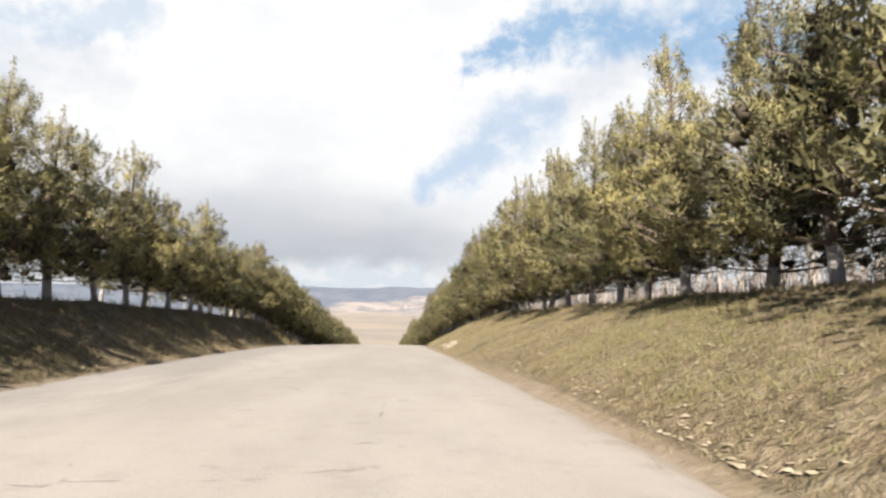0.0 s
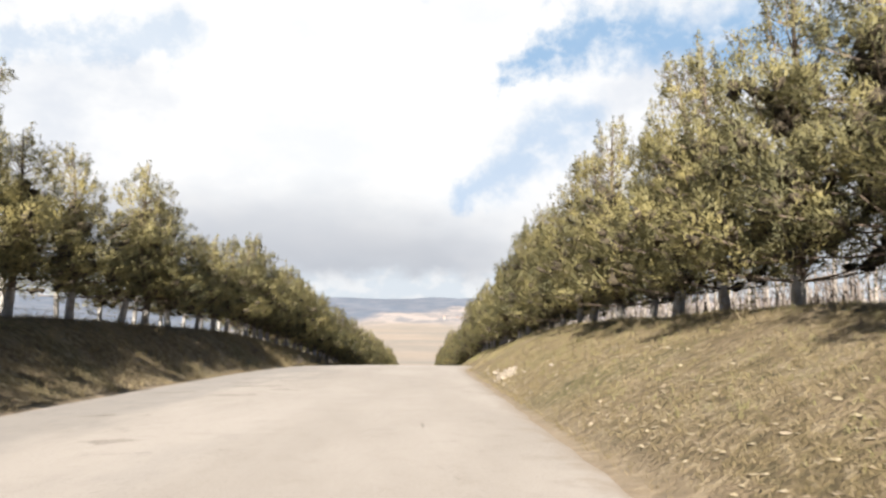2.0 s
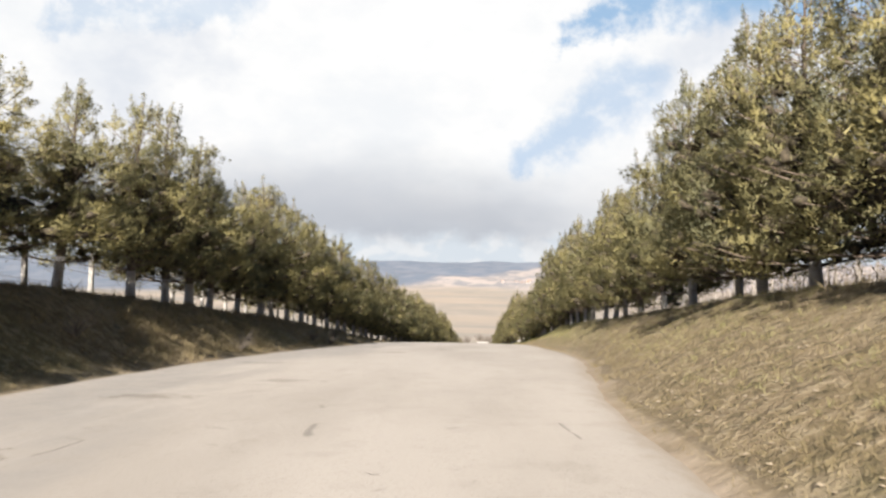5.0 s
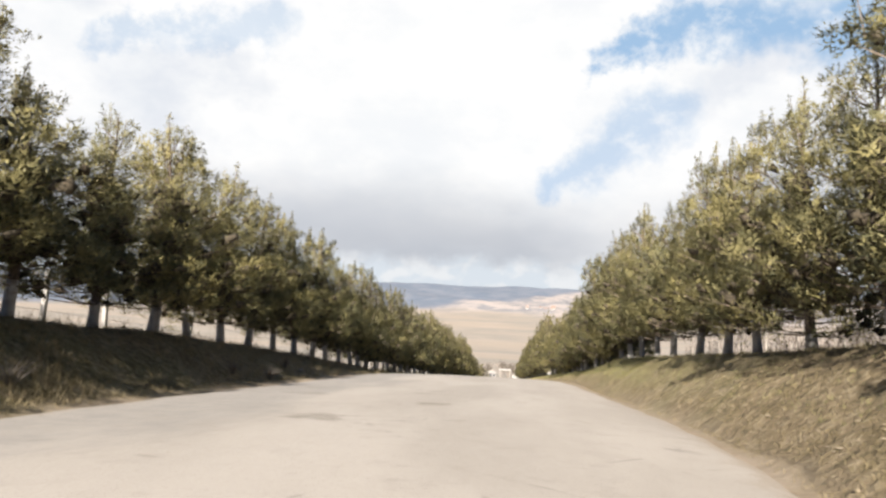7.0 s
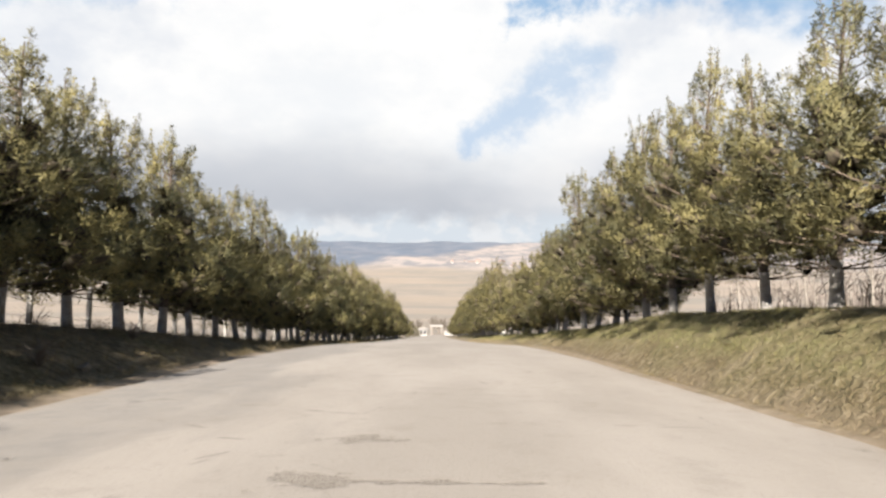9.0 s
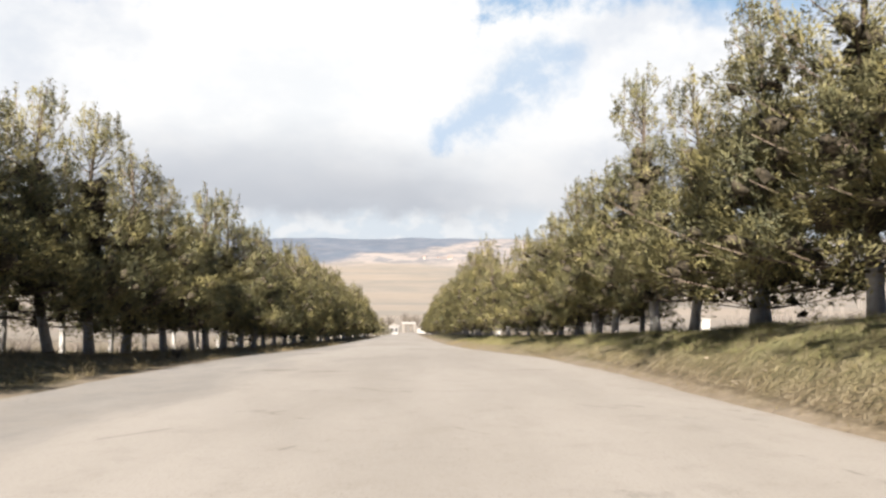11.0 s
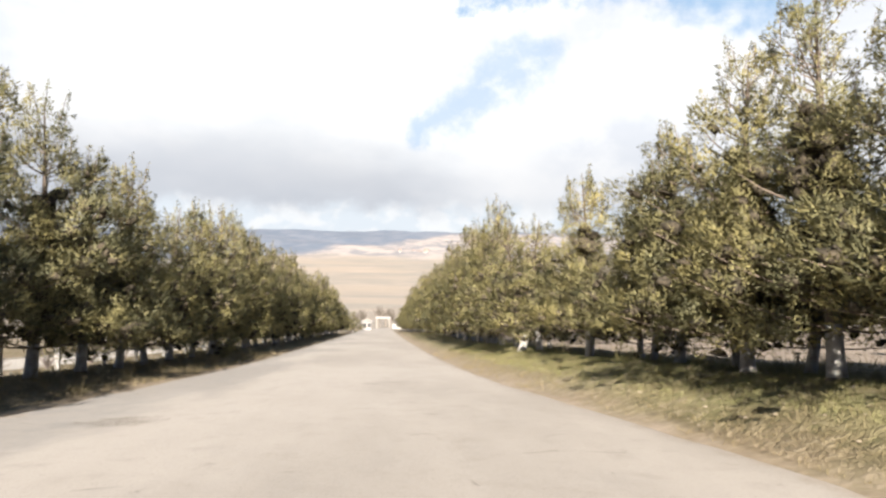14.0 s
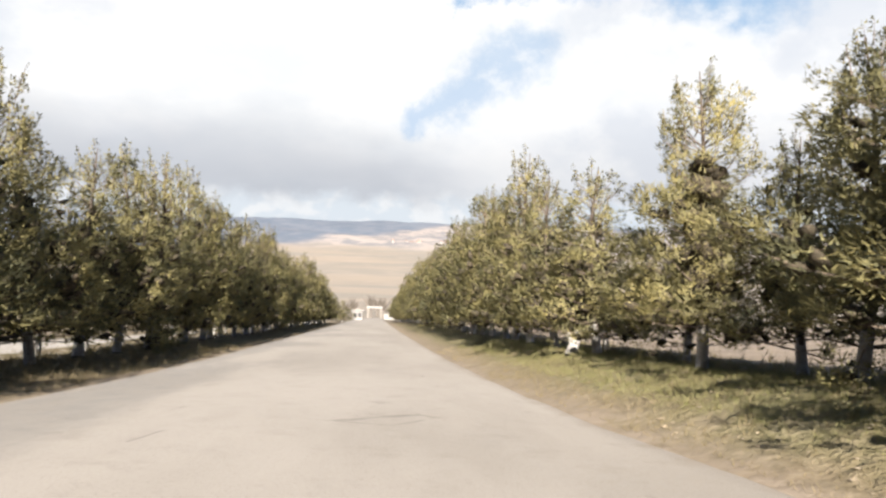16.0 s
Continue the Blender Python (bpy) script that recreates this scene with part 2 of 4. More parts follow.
def ground_material():
    m, n, shader = material("dry_grass_ground")
    at = place(n)
    big, mid, fine, tuft = n.noise(at, 0.22, 4.0), n.noise(at, 1.6, 5.0, 0.6), n.noise(at, 14.0, 4.0, 0.7), n.noise(at, 5.5, 4.0, 0.65)
    grass = n.mix(n.ramp(mid, 0.35, 0.66), (0.18, 0.138, 0.084, 1), (0.129, 0.099, 0.051, 1))
    grass = n.mix(n.ramp(big, 0.5, 0.66, 0.0, 0.8), grass, (0.12, 0.108, 0.045, 1))
    grass = n.mix(n.ramp(fine, 0.5, 0.75, 0.0, 0.6), grass, (0.228, 0.18, 0.114, 1))
    grass = n.mix(n.ramp(fine, 0.42, 0.25, 0.0, 0.6), grass, (0.084, 0.066, 0.036, 1))
    grass = n.mix(n.ramp(tuft, 0.52, 0.62, 0.0, 0.75), grass, (0.264, 0.216, 0.138, 1))
    grass = n.mix(n.ramp(tuft, 0.48, 0.37, 0.0, 0.75), grass, (0.072, 0.06, 0.03, 1))
    grass = n.mix(n.math("MULTIPLY", layer(n, "lush"), n.ramp(mid, 0.3, 0.7, 0.8, 0.3)), grass, n.mix(tuft, (0.125, 0.13, 0.048, 1), (0.25, 0.238, 0.11, 1)))
    patch = n.noise(at, 0.75, 5.0, 0.62)
    grass = n.mix(n.ramp(patch, 0.54, 0.66, 0.0, 0.55), grass, (0.115, 0.088, 0.05, 1))
    grass = n.mix(n.ramp(patch, 0.46, 0.36, 0.0, 0.5), grass, (0.25, 0.205, 0.135, 1))
    dirt = n.mix(n.ramp(mid, 0.3, 0.7), (0.198, 0.159, 0.117, 1), (0.252, 0.207, 0.159, 1))
    near = n.mix(n.math("MULTIPLY", layer(n, "dirt"), n.ramp(n.math("ADD", fine, mid), 0.75, 1.15, 0.55, 1.0)), grass, dirt)
    yard = n.mix(n.ramp(mid, 0.3, 0.7), (0.348, 0.318, 0.276, 1), (0.408, 0.378, 0.336, 1))
    near = n.mix(layer(n, "yard"), near, yard)
    plough = n.mix(n.ramp(n.noise(n.stretch(at, 0.4, 2.0, 1.0), 0.8, 5.0), 0.35, 0.65), (0.24, 0.192, 0.144, 1), (0.282, 0.231, 0.18, 1))
    near = n.mix(layer(n, "plough"), near, plough)
    # far valley: pale fields in strips, then the wooded ridge, with haze painted in
    strips = n.noise(n.stretch(at, 0.5, 1.0, 0.0), 0.0048, 5.0, 0.6)
    field = n.mix(n.ramp(strips, 0.36, 0.62), (0.282, 0.237, 0.189, 1), (0.222, 0.201, 0.171, 1))
    field = n.mix(n.ramp(n.noise(n.stretch(at, 1.0, 1.4, 0.0), 0.012, 4.0), 0.5, 0.62, 0.0, 0.55), field, (0.312, 0.261, 0.213, 1))
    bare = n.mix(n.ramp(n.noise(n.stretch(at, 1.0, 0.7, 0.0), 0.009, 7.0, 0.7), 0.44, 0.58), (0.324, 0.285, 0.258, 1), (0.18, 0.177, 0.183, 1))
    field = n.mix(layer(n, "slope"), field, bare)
    # distance haze mixed into the wood's own dark tone as blue-grey colour
    hazy_wood = n.mix(n.ramp(n.noise(at, 0.01, 6.0, 0.65), 0.4, 0.62), (0.105, 0.127, 0.162, 1), (0.141, 0.157, 0.186, 1))
    field = n.mix(layer(n, "ridge"), field, hazy_wood)
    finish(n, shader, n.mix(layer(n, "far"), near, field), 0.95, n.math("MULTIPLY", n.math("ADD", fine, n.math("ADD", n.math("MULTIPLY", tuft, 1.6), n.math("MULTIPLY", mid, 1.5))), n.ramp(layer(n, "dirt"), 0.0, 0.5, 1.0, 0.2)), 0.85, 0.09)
    return m


def leafy(name, light, dark, back_share=0.35, spread=0.5):
    m, n, shader = material(name)
    rnd = n.add("ShaderNodeNewGeometry").outputs["Random Per Island"]
    tree = n.add("ShaderNodeObjectInfo").outputs["Random"]
    at = n.add("ShaderNodeTexCoord").outputs["Object"]
    clump = n.math("ADD", n.math("MULTIPLY", n.noise(at, 1.1, 3.0), 0.8), n.math("MULTIPLY", n.noise(at, 9.0, 2.0), 0.2))
    tone = n.math("ADD", n.math("MULTIPLY", rnd, spread), n.math("MULTIPLY", n.ramp(clump, 0.3, 0.7), 1.0 - spread))
    tone = n.math("ADD", tone, n.math("MULTIPLY", n.math("SUBTRACT", tree, 0.5), 0.3), clamp=True)
    colour = n.mix(tone, (*dark, 1), (*light, 1))
    finish(n, shader, colour, 0.6)
    glow = n.add("ShaderNodeBsdfTranslucent", Color=colour)
    both = n.add("ShaderNodeMixShader", i0=back_share, i1=shader.outputs[0], i2=glow.outputs[0])
    out = n.tree.nodes["Material Output"]
    n.tree.links.new(both.outputs[0], out.inputs["Surface"])
    return m


def bark_material():
    m, n, shader = material("pine_bark")
    at = n.add("ShaderNodeTexCoord").outputs["Object"]
    plates = n.add("ShaderNodeTexVoronoi", Vector=n.stretch(at, 1.0, 1.0, 0.3), Scale=26.0)
    t = n.math("ADD", plates.outputs["Distance"], n.math("MULTIPLY", n.noise(at, 30.0), 0.4))
    finish(n, shader, n.mix(n.ramp(t, 0.25, 0.8), (0.042, 0.031, 0.024, 1), (0.102, 0.081, 0.063, 1)), 0.9, t, 0.7, 0.02)
    return m


def limewash_material():
    m, n, shader = material("flaking_limewash")
    at = n.add("ShaderNodeTexCoord").outputs["Object"]
    flake = n.ramp(n.noise(n.stretch(at, 1.0, 1.0, 0.5), 16.0, 5.0, 0.7), 0.56, 0.66)
    low = n.ramp(n.noise(at, 5.0), 0.35, 0.7)
    tone = n.mix(low, (0.36, 0.345, 0.32, 1), (0.24, 0.225, 0.20, 1))
    finish(n, shader, n.mix(n.math("MULTIPLY", flake, 0.8), tone, (0.168, 0.139, 0.109, 1)), 0.9, flake, 0.5, 0.01)
    return m


ASPHALT, GROUND = asphalt_material(), ground_material()
NEEDLES = leafy("pine_needles", (0.335, 0.288, 0.118), (0.12, 0.122, 0.068), 0.36, 0.08)
# old growth inside the crowns, its dark colour standing for the shade there
SHADE_NEEDLES = plain("shade_dark_needles_and_twigs", (0.035, 0.03, 0.02), (0.075, 0.06, 0.04), 14.0, 0.95, 0.8)
BRANCH = plain("pale_pine_branch", (0.096, 0.072, 0.054), (0.18, 0.141, 0.105), 8.0)
BARK, LIME = bark_material(), limewash_material()
DEADWOOD = plain("grey_dead_twigs", (0.12, 0.102, 0.084), (0.198, 0.174, 0.144), 6.0)
GRASS = leafy("dry_grass_blades", (0.3, 0.243, 0.144), (0.144, 0.117, 0.054), 0.3, 0.6)
GREENER = leafy("green_grass_blades", (0.27, 0.255, 0.115), (0.14, 0.135, 0.05), 0.3, 0.6)
CONCRETE = plain("weathered_concrete", (0.252, 0.24, 0.222), (0.348, 0.33, 0.3), 5.0, 0.9)
STAKE = plain("grey_wooden_stake", (0.216, 0.192, 0.162), (0.312, 0.282, 0.246), 8.0, 0.9)
WIRE = plain("dull_steel_wire", (0.18, 0.174, 0.168), (0.24, 0.228, 0.216), 20.0, 0.5)
STONE = plain("pale_limestone", (0.192, 0.165, 0.126), (0.264, 0.231, 0.18), 4.0, 0.9, 0.6, 25.0)
WALLPAINT = plain("dull_white_wall_paint", (0.255, 0.246, 0.23), (0.34, 0.327, 0.306), 1.0, 0.85)
PLASTER = plain("white_plaster", (0.493, 0.476, 0.442), (0.595, 0.578, 0.544), 1.0, 0.85)
TILE = plain("clay_roof", (0.24, 0.144, 0.102), (0.3, 0.192, 0.144), 2.0, 0.85)
DARK = plain("dark_window_opening", (0.03, 0.03, 0.033), (0.048, 0.048, 0.051), 2.0, 0.4)
VINE = plain("bare_vine_wood", (0.15, 0.126, 0.108), (0.228, 0.198, 0.174), 5.0, 0.9)
PALE_LEAF = plain("pale_dry_leaves", (0.228, 0.192, 0.12), (0.336, 0.288, 0.204), 2.0, 0.9)
LITTER = plain("bleached_leaf_litter", (0.204, 0.162, 0.102), (0.324, 0.27, 0.198), 1.2, 0.9)


# ---- the lie of the land ----
def curve(xs, ys, soft=3.0):
    """A smooth profile through knots."""
    grid = np.arange(-120.0, 420.0, 0.5)
    raw = np.interp(grid, xs, ys)
    k = np.exp(-0.5 * (np.arange(-30, 31) * 0.5 / soft) ** 2)
    k /= k.sum()
    pad = np.concatenate([np.full(30, raw[0]), raw, np.full(30, raw[-1])])
    out = np.convolve(pad, k, "valid")
    return lambda y: np.interp(y, grid, out)


road_z = curve([-60, 0, 10, 20, 30, 40, 50, 60, 70, 80, 90, 95, 120, 150, 240, 330, 420],
               [-0.9, 0.09, 0.42, 0.59, 0.70, 0.76, 0.71, 0.47, 0.15, -0.13, -0.58, -0.88, -2.4, -4.2, -9.5, -13.5, -16.5])
edge_l = curve([-60, 0, 40, 60, 80, 97, 104, 112, 300], [-6.1, -6.1, -6.4, -6.5, -6.6, -6.4, -5.7, -5.2, -5.0])
edge_r = curve([-60, 0, 20, 43, 51, 58, 64, 80, 95, 101, 106, 118, 150, 300], [2.8, 2.8, 2.45, 2.2, 3.0, 3.7, 3.7, 3.5, 3.35, 2.5, 1.95, 1.6, 1.4, 1.4], 2.6)
row_l = curve([-60, 0, 55, 75, 98, 106, 120, 300], [-9.6, -9.6, -9.7, -10.2, -9.1, -8.9, -8.1, -8.0])
row_r = curve([-60, 0, 45, 65, 92, 104, 112, 300], [7.1, 7.1, 6.7, 6.3, 5.6, 4.9, 4.4, 4.4])
bank_l = curve([-60, 48, 56, 66, 75, 80, 86, 94, 108, 300], [1.72, 1.75, 1.5, 1.35, 1.05, 0.75, 0.5, 0.16, 0.0, -0.05])
bank_r = curve([-60, 28, 40, 48, 58, 70, 78, 83, 87, 95, 109, 300], [1.65, 1.72, 1.85, 1.75, 1.5, 1.38, 1.3, 1.12, 0.75, 0.64, 0.46, 0.3])


def step(t):
    t = np.clip(t, 0.0, 1.0)
    return t * t * (3 - 2 * t)


def lumps(x, y, size, seed=0.0):
    """Gentle unevenness, the same wherever it is asked for."""
    return (np.sin(x / size * 1.9 + seed) * np.cos(y / size * 1.3 + 2 * seed) + 0.6 * np.sin(x / size * 3.7 + y / size * 2.9 + seed)
            + 0.4 * np.sin(x / size * 7.1 - y / size * 5.3 + 3 * seed)) / 2.0


def height(x, y):
    """The ground's height, for arrays of places."""
    x, y = np.asarray(x, float), np.asarray(y, float)
    rz, el, er = road_z(y), edge_l(y), edge_r(y)
    dl, dr = el - x, x - er
    top_l, top_r = bank_l(y), bank_r(y)
    span_l, span_r = np.maximum(el - row_l(y) - 0.5, 1.0), np.maximum(row_r(y) - er - 0.9, 1.0)
    up_l = top_l * step(np.clip((dl - 0.15) / span_l, 0, 1)) ** 0.8
    up_r = top_r * np.clip((dr - 0.25) / span_r, 0, 1) ** 0.85
    up_r = np.where(dr > span_r + 0.25, top_r, up_r)
    past_l, past_r = np.maximum(dl - span_l - 1.4, 0), np.maximum(dr - span_r - 1.4, 0)
    fall = np.minimum(past_l * 0.075, 2.2 + past_l * 0.012)
    side = np.where(dl > 0, up_l - fall, np.where(dr > 0, up_r + np.minimum(past_r * 0.012, 0.8), 0.0))
    rough = np.where((dl > 0) | (dr > 0), 1.0, 0.0) * np.clip(np.maximum(dl, dr) / 1.0, 0, 1)
    near = rz + side + rough * (0.05 * lumps(x, y, 1.7) + 0.05 * lumps(x, y, 5.0, 1.0)) - np.where((dl < 0) & (dr < 0), 0.09, 0.035)
    # the valley and the hills beyond
    r = np.hypot(x * 0.55, np.maximum(y, 0.0))
    r = np.where(y < 0, np.abs(x) * 0.55, r)
    far = np.interp(r, [0, 260, 420, 700, 1100, 1700, 2400, 2900, 3400, 4100, 4400, 4800],
                    [-10, -10.5, -17, -27, -16, 18, 72, 120, 170, 262, 285, 283])
    far = far + np.clip((r - 1500) / 1500, 0, 1) * 16 * lumps(x, y, 420.0, 2.0) + np.clip((r - 2200) / 800, 0, 1) * 13 * lumps(x, y, 160.0, 4.0) * np.clip((4300 - r) / 800, 0, 1)
    blend = step((np.hypot(x * 0.5, np.maximum(y - 60, 0)) - 120) / 160)
    return near * (1 - blend) + far * blend


def ground_at(x, y):
    return float(height(x, y))


def mesh_object(name, verts, faces, mat, smooth=False):
    me = bpy.data.meshes.new(name)
    me.from_pydata([tuple(v) for v in verts], [], [tuple(f) for f in faces])
    me.materials.append(mat)
    if smooth:
        me.polygons.foreach_set("use_smooth", [True] * len(me.polygons))
    me.update()
    return new(name, me)


def grid_faces(rows, cols):
    i = np.arange(rows - 1)[:, None] * cols + np.arange(cols - 1)[None]
    return np.stack([i, i + 1, i + cols + 1, i + cols], -1).reshape(-1, 4).tolist()


def attribute(ob, name, values):
    a = ob.data.attributes.new(name, "FLOAT", "POINT")
    a.data.foreach_set("value", np.asarray(values, np.float32).ravel())


xs = np.concatenate([-np.geomspace(26, 4900, 44)[::-1], np.arange(-25, 22, 0.4), np.geomspace(22.5, 4900, 44)])
ys = np.concatenate([-np.geomspace(41, 900, 10)[::-1], np.arange(-40, 150, 0.7), np.arange(150, 300, 3.0), np.geomspace(303, 4950, 90)])
gx, gy = np.meshgrid(xs, ys)
gz = height(gx, gy)
ground = mesh_object("ground", np.stack([gx, gy, gz], -1).reshape(-1, 3), grid_faces(len(ys), len(xs)), GROUND, True)
tagged(ground, "dry grassy ground with banks, pale fields and hills", "ground", kind="structure")
dl, dr = edge_l(gy) - gx, gx - edge_r(gy)
near_road = np.exp(-np.clip(np.maximum(dl, dr), 0, 9) / np.where(dr > 0, 0.13 + 0.36 * step((gy - 97) / 7), 0.16)) * (gy < 320)
attribute(ground, "dirt", np.clip(near_road * 1.15, 0, 1))
attribute(ground, "lush", step((gy - 58) / 16) * step((gx - edge_r(gy) - 0.3) / 0.8) * step((row_r(gy) + 0.4 - gx) / 1.2) * step((190 - gy) / 40))
attribute(ground, "yard", step((gy - 60) / 14) * step((175 - gy) / 30) * step((-gx - 13.0) / 1.5) * step((gx + 60) / 20))
attribute(ground, "plough", (0.65 + 0.35 * step((gy - 84) / 5)) * step((gy + 30) / 10) * step((190 - gy) / 30) * step((gx - row_r(gy) - 1.6) / 0.8) * step((90 - gx) / 30))
reach = np.hypot(gx * 0.55, gy) * (gy > 0)
attribute(ground, "far", step((reach - 190) / 120))
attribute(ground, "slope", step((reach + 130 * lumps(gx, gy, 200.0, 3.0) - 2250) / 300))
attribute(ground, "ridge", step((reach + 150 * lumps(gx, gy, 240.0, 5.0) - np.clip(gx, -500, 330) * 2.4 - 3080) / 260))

# the road: a cambered ribbon with crumbled edges
ry = np.arange(-40, 262, 0.8)
cross = np.linspace(0, 1, 27)
rxx, ryy = [], []
for y in ry:
    l = edge_l(y) - 0.05 + 0.09 * lumps(y, 3.0, 2.2) + 0.04 * lumps(y, 8.0, 0.35, 2.0)
    r = edge_r(y) + 0.05 + 0.07 * lumps(y, 5.0, 2.0, 1.0) + 0.04 * lumps(y, 1.0, 0.33, 4.0)
    rxx.append(l + (r - l) * cross)
    ryy.append(np.full(27, y))
rxx, ryy = np.array(rxx), np.array(ryy)
camber = 0.07 * (1 - (2 * cross - 1) ** 2)
rzz = road_z(ryy) + camber[None] - 0.015 + 0.012 * lumps(rxx, ryy, 1.6, 1.0)
edge_drop = np.where((cross == 0) | (cross == 1), -0.10, 0.0)
road = mesh_object("road", np.stack([rxx, ryy, rzz + edge_drop[None]], -1).reshape(-1, 3), grid_faces(len(ry), 27), ASPHALT, True)
tagged(road, "dusty pale worn asphalt road with cracks", "road", kind="structure")
attribute(road, "edge", np.tile(np.clip(1 - np.minimum(cross, 1 - cross) / 0.09, 0, 1), (len(ry), 1)))


# ---- helpers for things ----
def thing(name, label, category, group="", m=None):
    ob = new(name)
    ob.empty_display_size = 0.2
    if m is not None:
        ob.matrix_basis = m
    return tagged(ob, label, category, group)


def part(name, bm, mat, parent, label=""):
    me = bpy.data.meshes.new(name)
    bm.to_mesh(me)
    bm.free()
    me.materials.append(mat)
    ob = new(name, me)
    ob.parent = parent
    return tagged(ob, label) if label else ob


def part_mesh(name, verts, faces, mat, parent, label="", smooth=False):
    ob = mesh_object(name, verts, faces, mat, smooth)
    ob.parent = parent
    return tagged(ob, label) if label else ob


def box(bm, size, at=(0, 0, 0), bevel=0.0, turn=None):
    made = bmesh.ops.create_cube(bm, size=1.0)["verts"]
    bmesh.ops.scale(bm, vec=size, verts=made)
    if bevel:
        edges = list({e for v in made for e in v.link_edges})
        made = list({v for f in bmesh.ops.bevel(bm, geom=edges, offset=bevel, segments=1, affect="EDGES")["faces"] for v in f.verts} | {v for v in made if v.is_valid})
    if turn:
        bmesh.ops.rotate(bm, cent=(0, 0, 0), matrix=Euler([radians(a) for a in turn]).to_matrix(), verts=made)
    bmesh.ops.translate(bm, vec=at, verts=made)


def tubes(lines, sides=5):
    """Tapered tubes along polylines: a list of (points, radii)."""
    verts, faces = [], []
    for pts, radii in lines:
        pts = np.asarray(pts, float)
        start = len(verts)
        for k, (p, r) in enumerate(zip(pts, radii)):
            d = pts[min(k + 1, len(pts) - 1)] - pts[max(k - 1, 0)]
            d = d / (np.linalg.norm(d) + 1e-9)
            a = np.cross(d, (0.31, 0.87, 0.38) if abs(d[2]) > 0.8 else (0, 0, 1))
            a /= np.linalg.norm(a) + 1e-9
            b = np.cross(d, a)
            for s in range(sides):
                w = 2 * math.pi * s / sides
                verts.append(p + r * (math.cos(w) * a + math.sin(w) * b))
        for k in range(len(pts) - 1):
            for s in range(sides):
                i, j = start + k * sides + s, start + k * sides + (s + 1) % sides
                faces.append((i, j, j + sides, i + sides))
        faces.append(tuple(start + (len(pts) - 1) * sides + s for s in range(sides)))
    return verts, faces


# ---- pines ----
def unit(v):
    return v / (np.linalg.norm(v, axis=-1, keepdims=True) + 1e-9)


def ball_mesh():
    bm = bmesh.new()
    bmesh.ops.create_icosphere(bm, subdivisions=1, radius=1)
    made = np.array([v.co[:] for v in bm.verts]), np.array([[v.index for v in f.verts] for f in bm.faces])
    bm.free()
    return made


def needles(rng, heart, lead, size, blades, length, width, stem_way, close=(0.2, 0.5)):
    """Dense tufts: fine needles that stand out of egg-shaped clumps, thickest on the side away from the trunk
    (size: radius and half length along the lead; stem_way: away from the trunk;
    close: how far the close growth within reaches)."""
    share = size[:, 0] * size[:, 1] + 0.012
    many = np.maximum(4, (blades * share / share.sum()).astype(int))
    lead = unit(lead)

    def swell(ball, k):
        up = (ball * lead[k]).sum(1, keepdims=True)
        return heart[k], (ball - lead[k] * up) * size[k, :1] + lead[k] * up * size[k, 1:]

    k = np.repeat(np.arange(len(heart)), many)
    n = len(k)
    ball = unit(rng.normal(size=(n, 3)) + stem_way[k] * 0.8 + lead[k] * 0.3)
    middle, off = swell(ball, k)
    start = middle + off * rng.uniform(0.5, 1.0, (n, 1))
    way = unit(ball * 0.55 + lead[k] * 0.5 + np.array([0, 0, 0.2]) + rng.normal(size=(n, 3)) * 0.55)
    side = unit(np.cross(way, rng.normal(size=(n, 3)))) * width * rng.uniform(0.7, 1.3, (n, 1))
    tip = start + way * length * np.clip(size[k, :1] / 0.2, 0.6, 1.15) * rng.uniform(0.7, 1.25, (n, 1))
    nor = unit(ball * 0.85 + stem_way[k] * 0.35 + np.array([0, 0, 0.1]) + rng.normal(size=(n, 3)) * 0.08)
    side = np.where((np.cross(side, tip - start) * nor).sum(1, keepdims=True) < 0, -side, side)
    verts, normals = np.stack([start - side * 0.5, start + side * 0.5, tip], 1).reshape(-1, 3), np.repeat(nor, 3, 0)
    faces = np.arange(len(verts)).reshape(-1, 3)
    # the close growth within the larger clumps, lumpy and hidden by the needles that stand out of it; coloured as shade
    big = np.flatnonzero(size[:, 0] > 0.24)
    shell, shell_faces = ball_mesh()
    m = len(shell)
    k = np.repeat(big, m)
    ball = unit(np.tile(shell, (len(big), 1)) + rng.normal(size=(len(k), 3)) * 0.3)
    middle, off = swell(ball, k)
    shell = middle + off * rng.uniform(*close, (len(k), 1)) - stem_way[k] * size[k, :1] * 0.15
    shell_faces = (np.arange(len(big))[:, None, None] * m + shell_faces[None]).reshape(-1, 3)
    return verts, faces, normals, shell, shell_faces


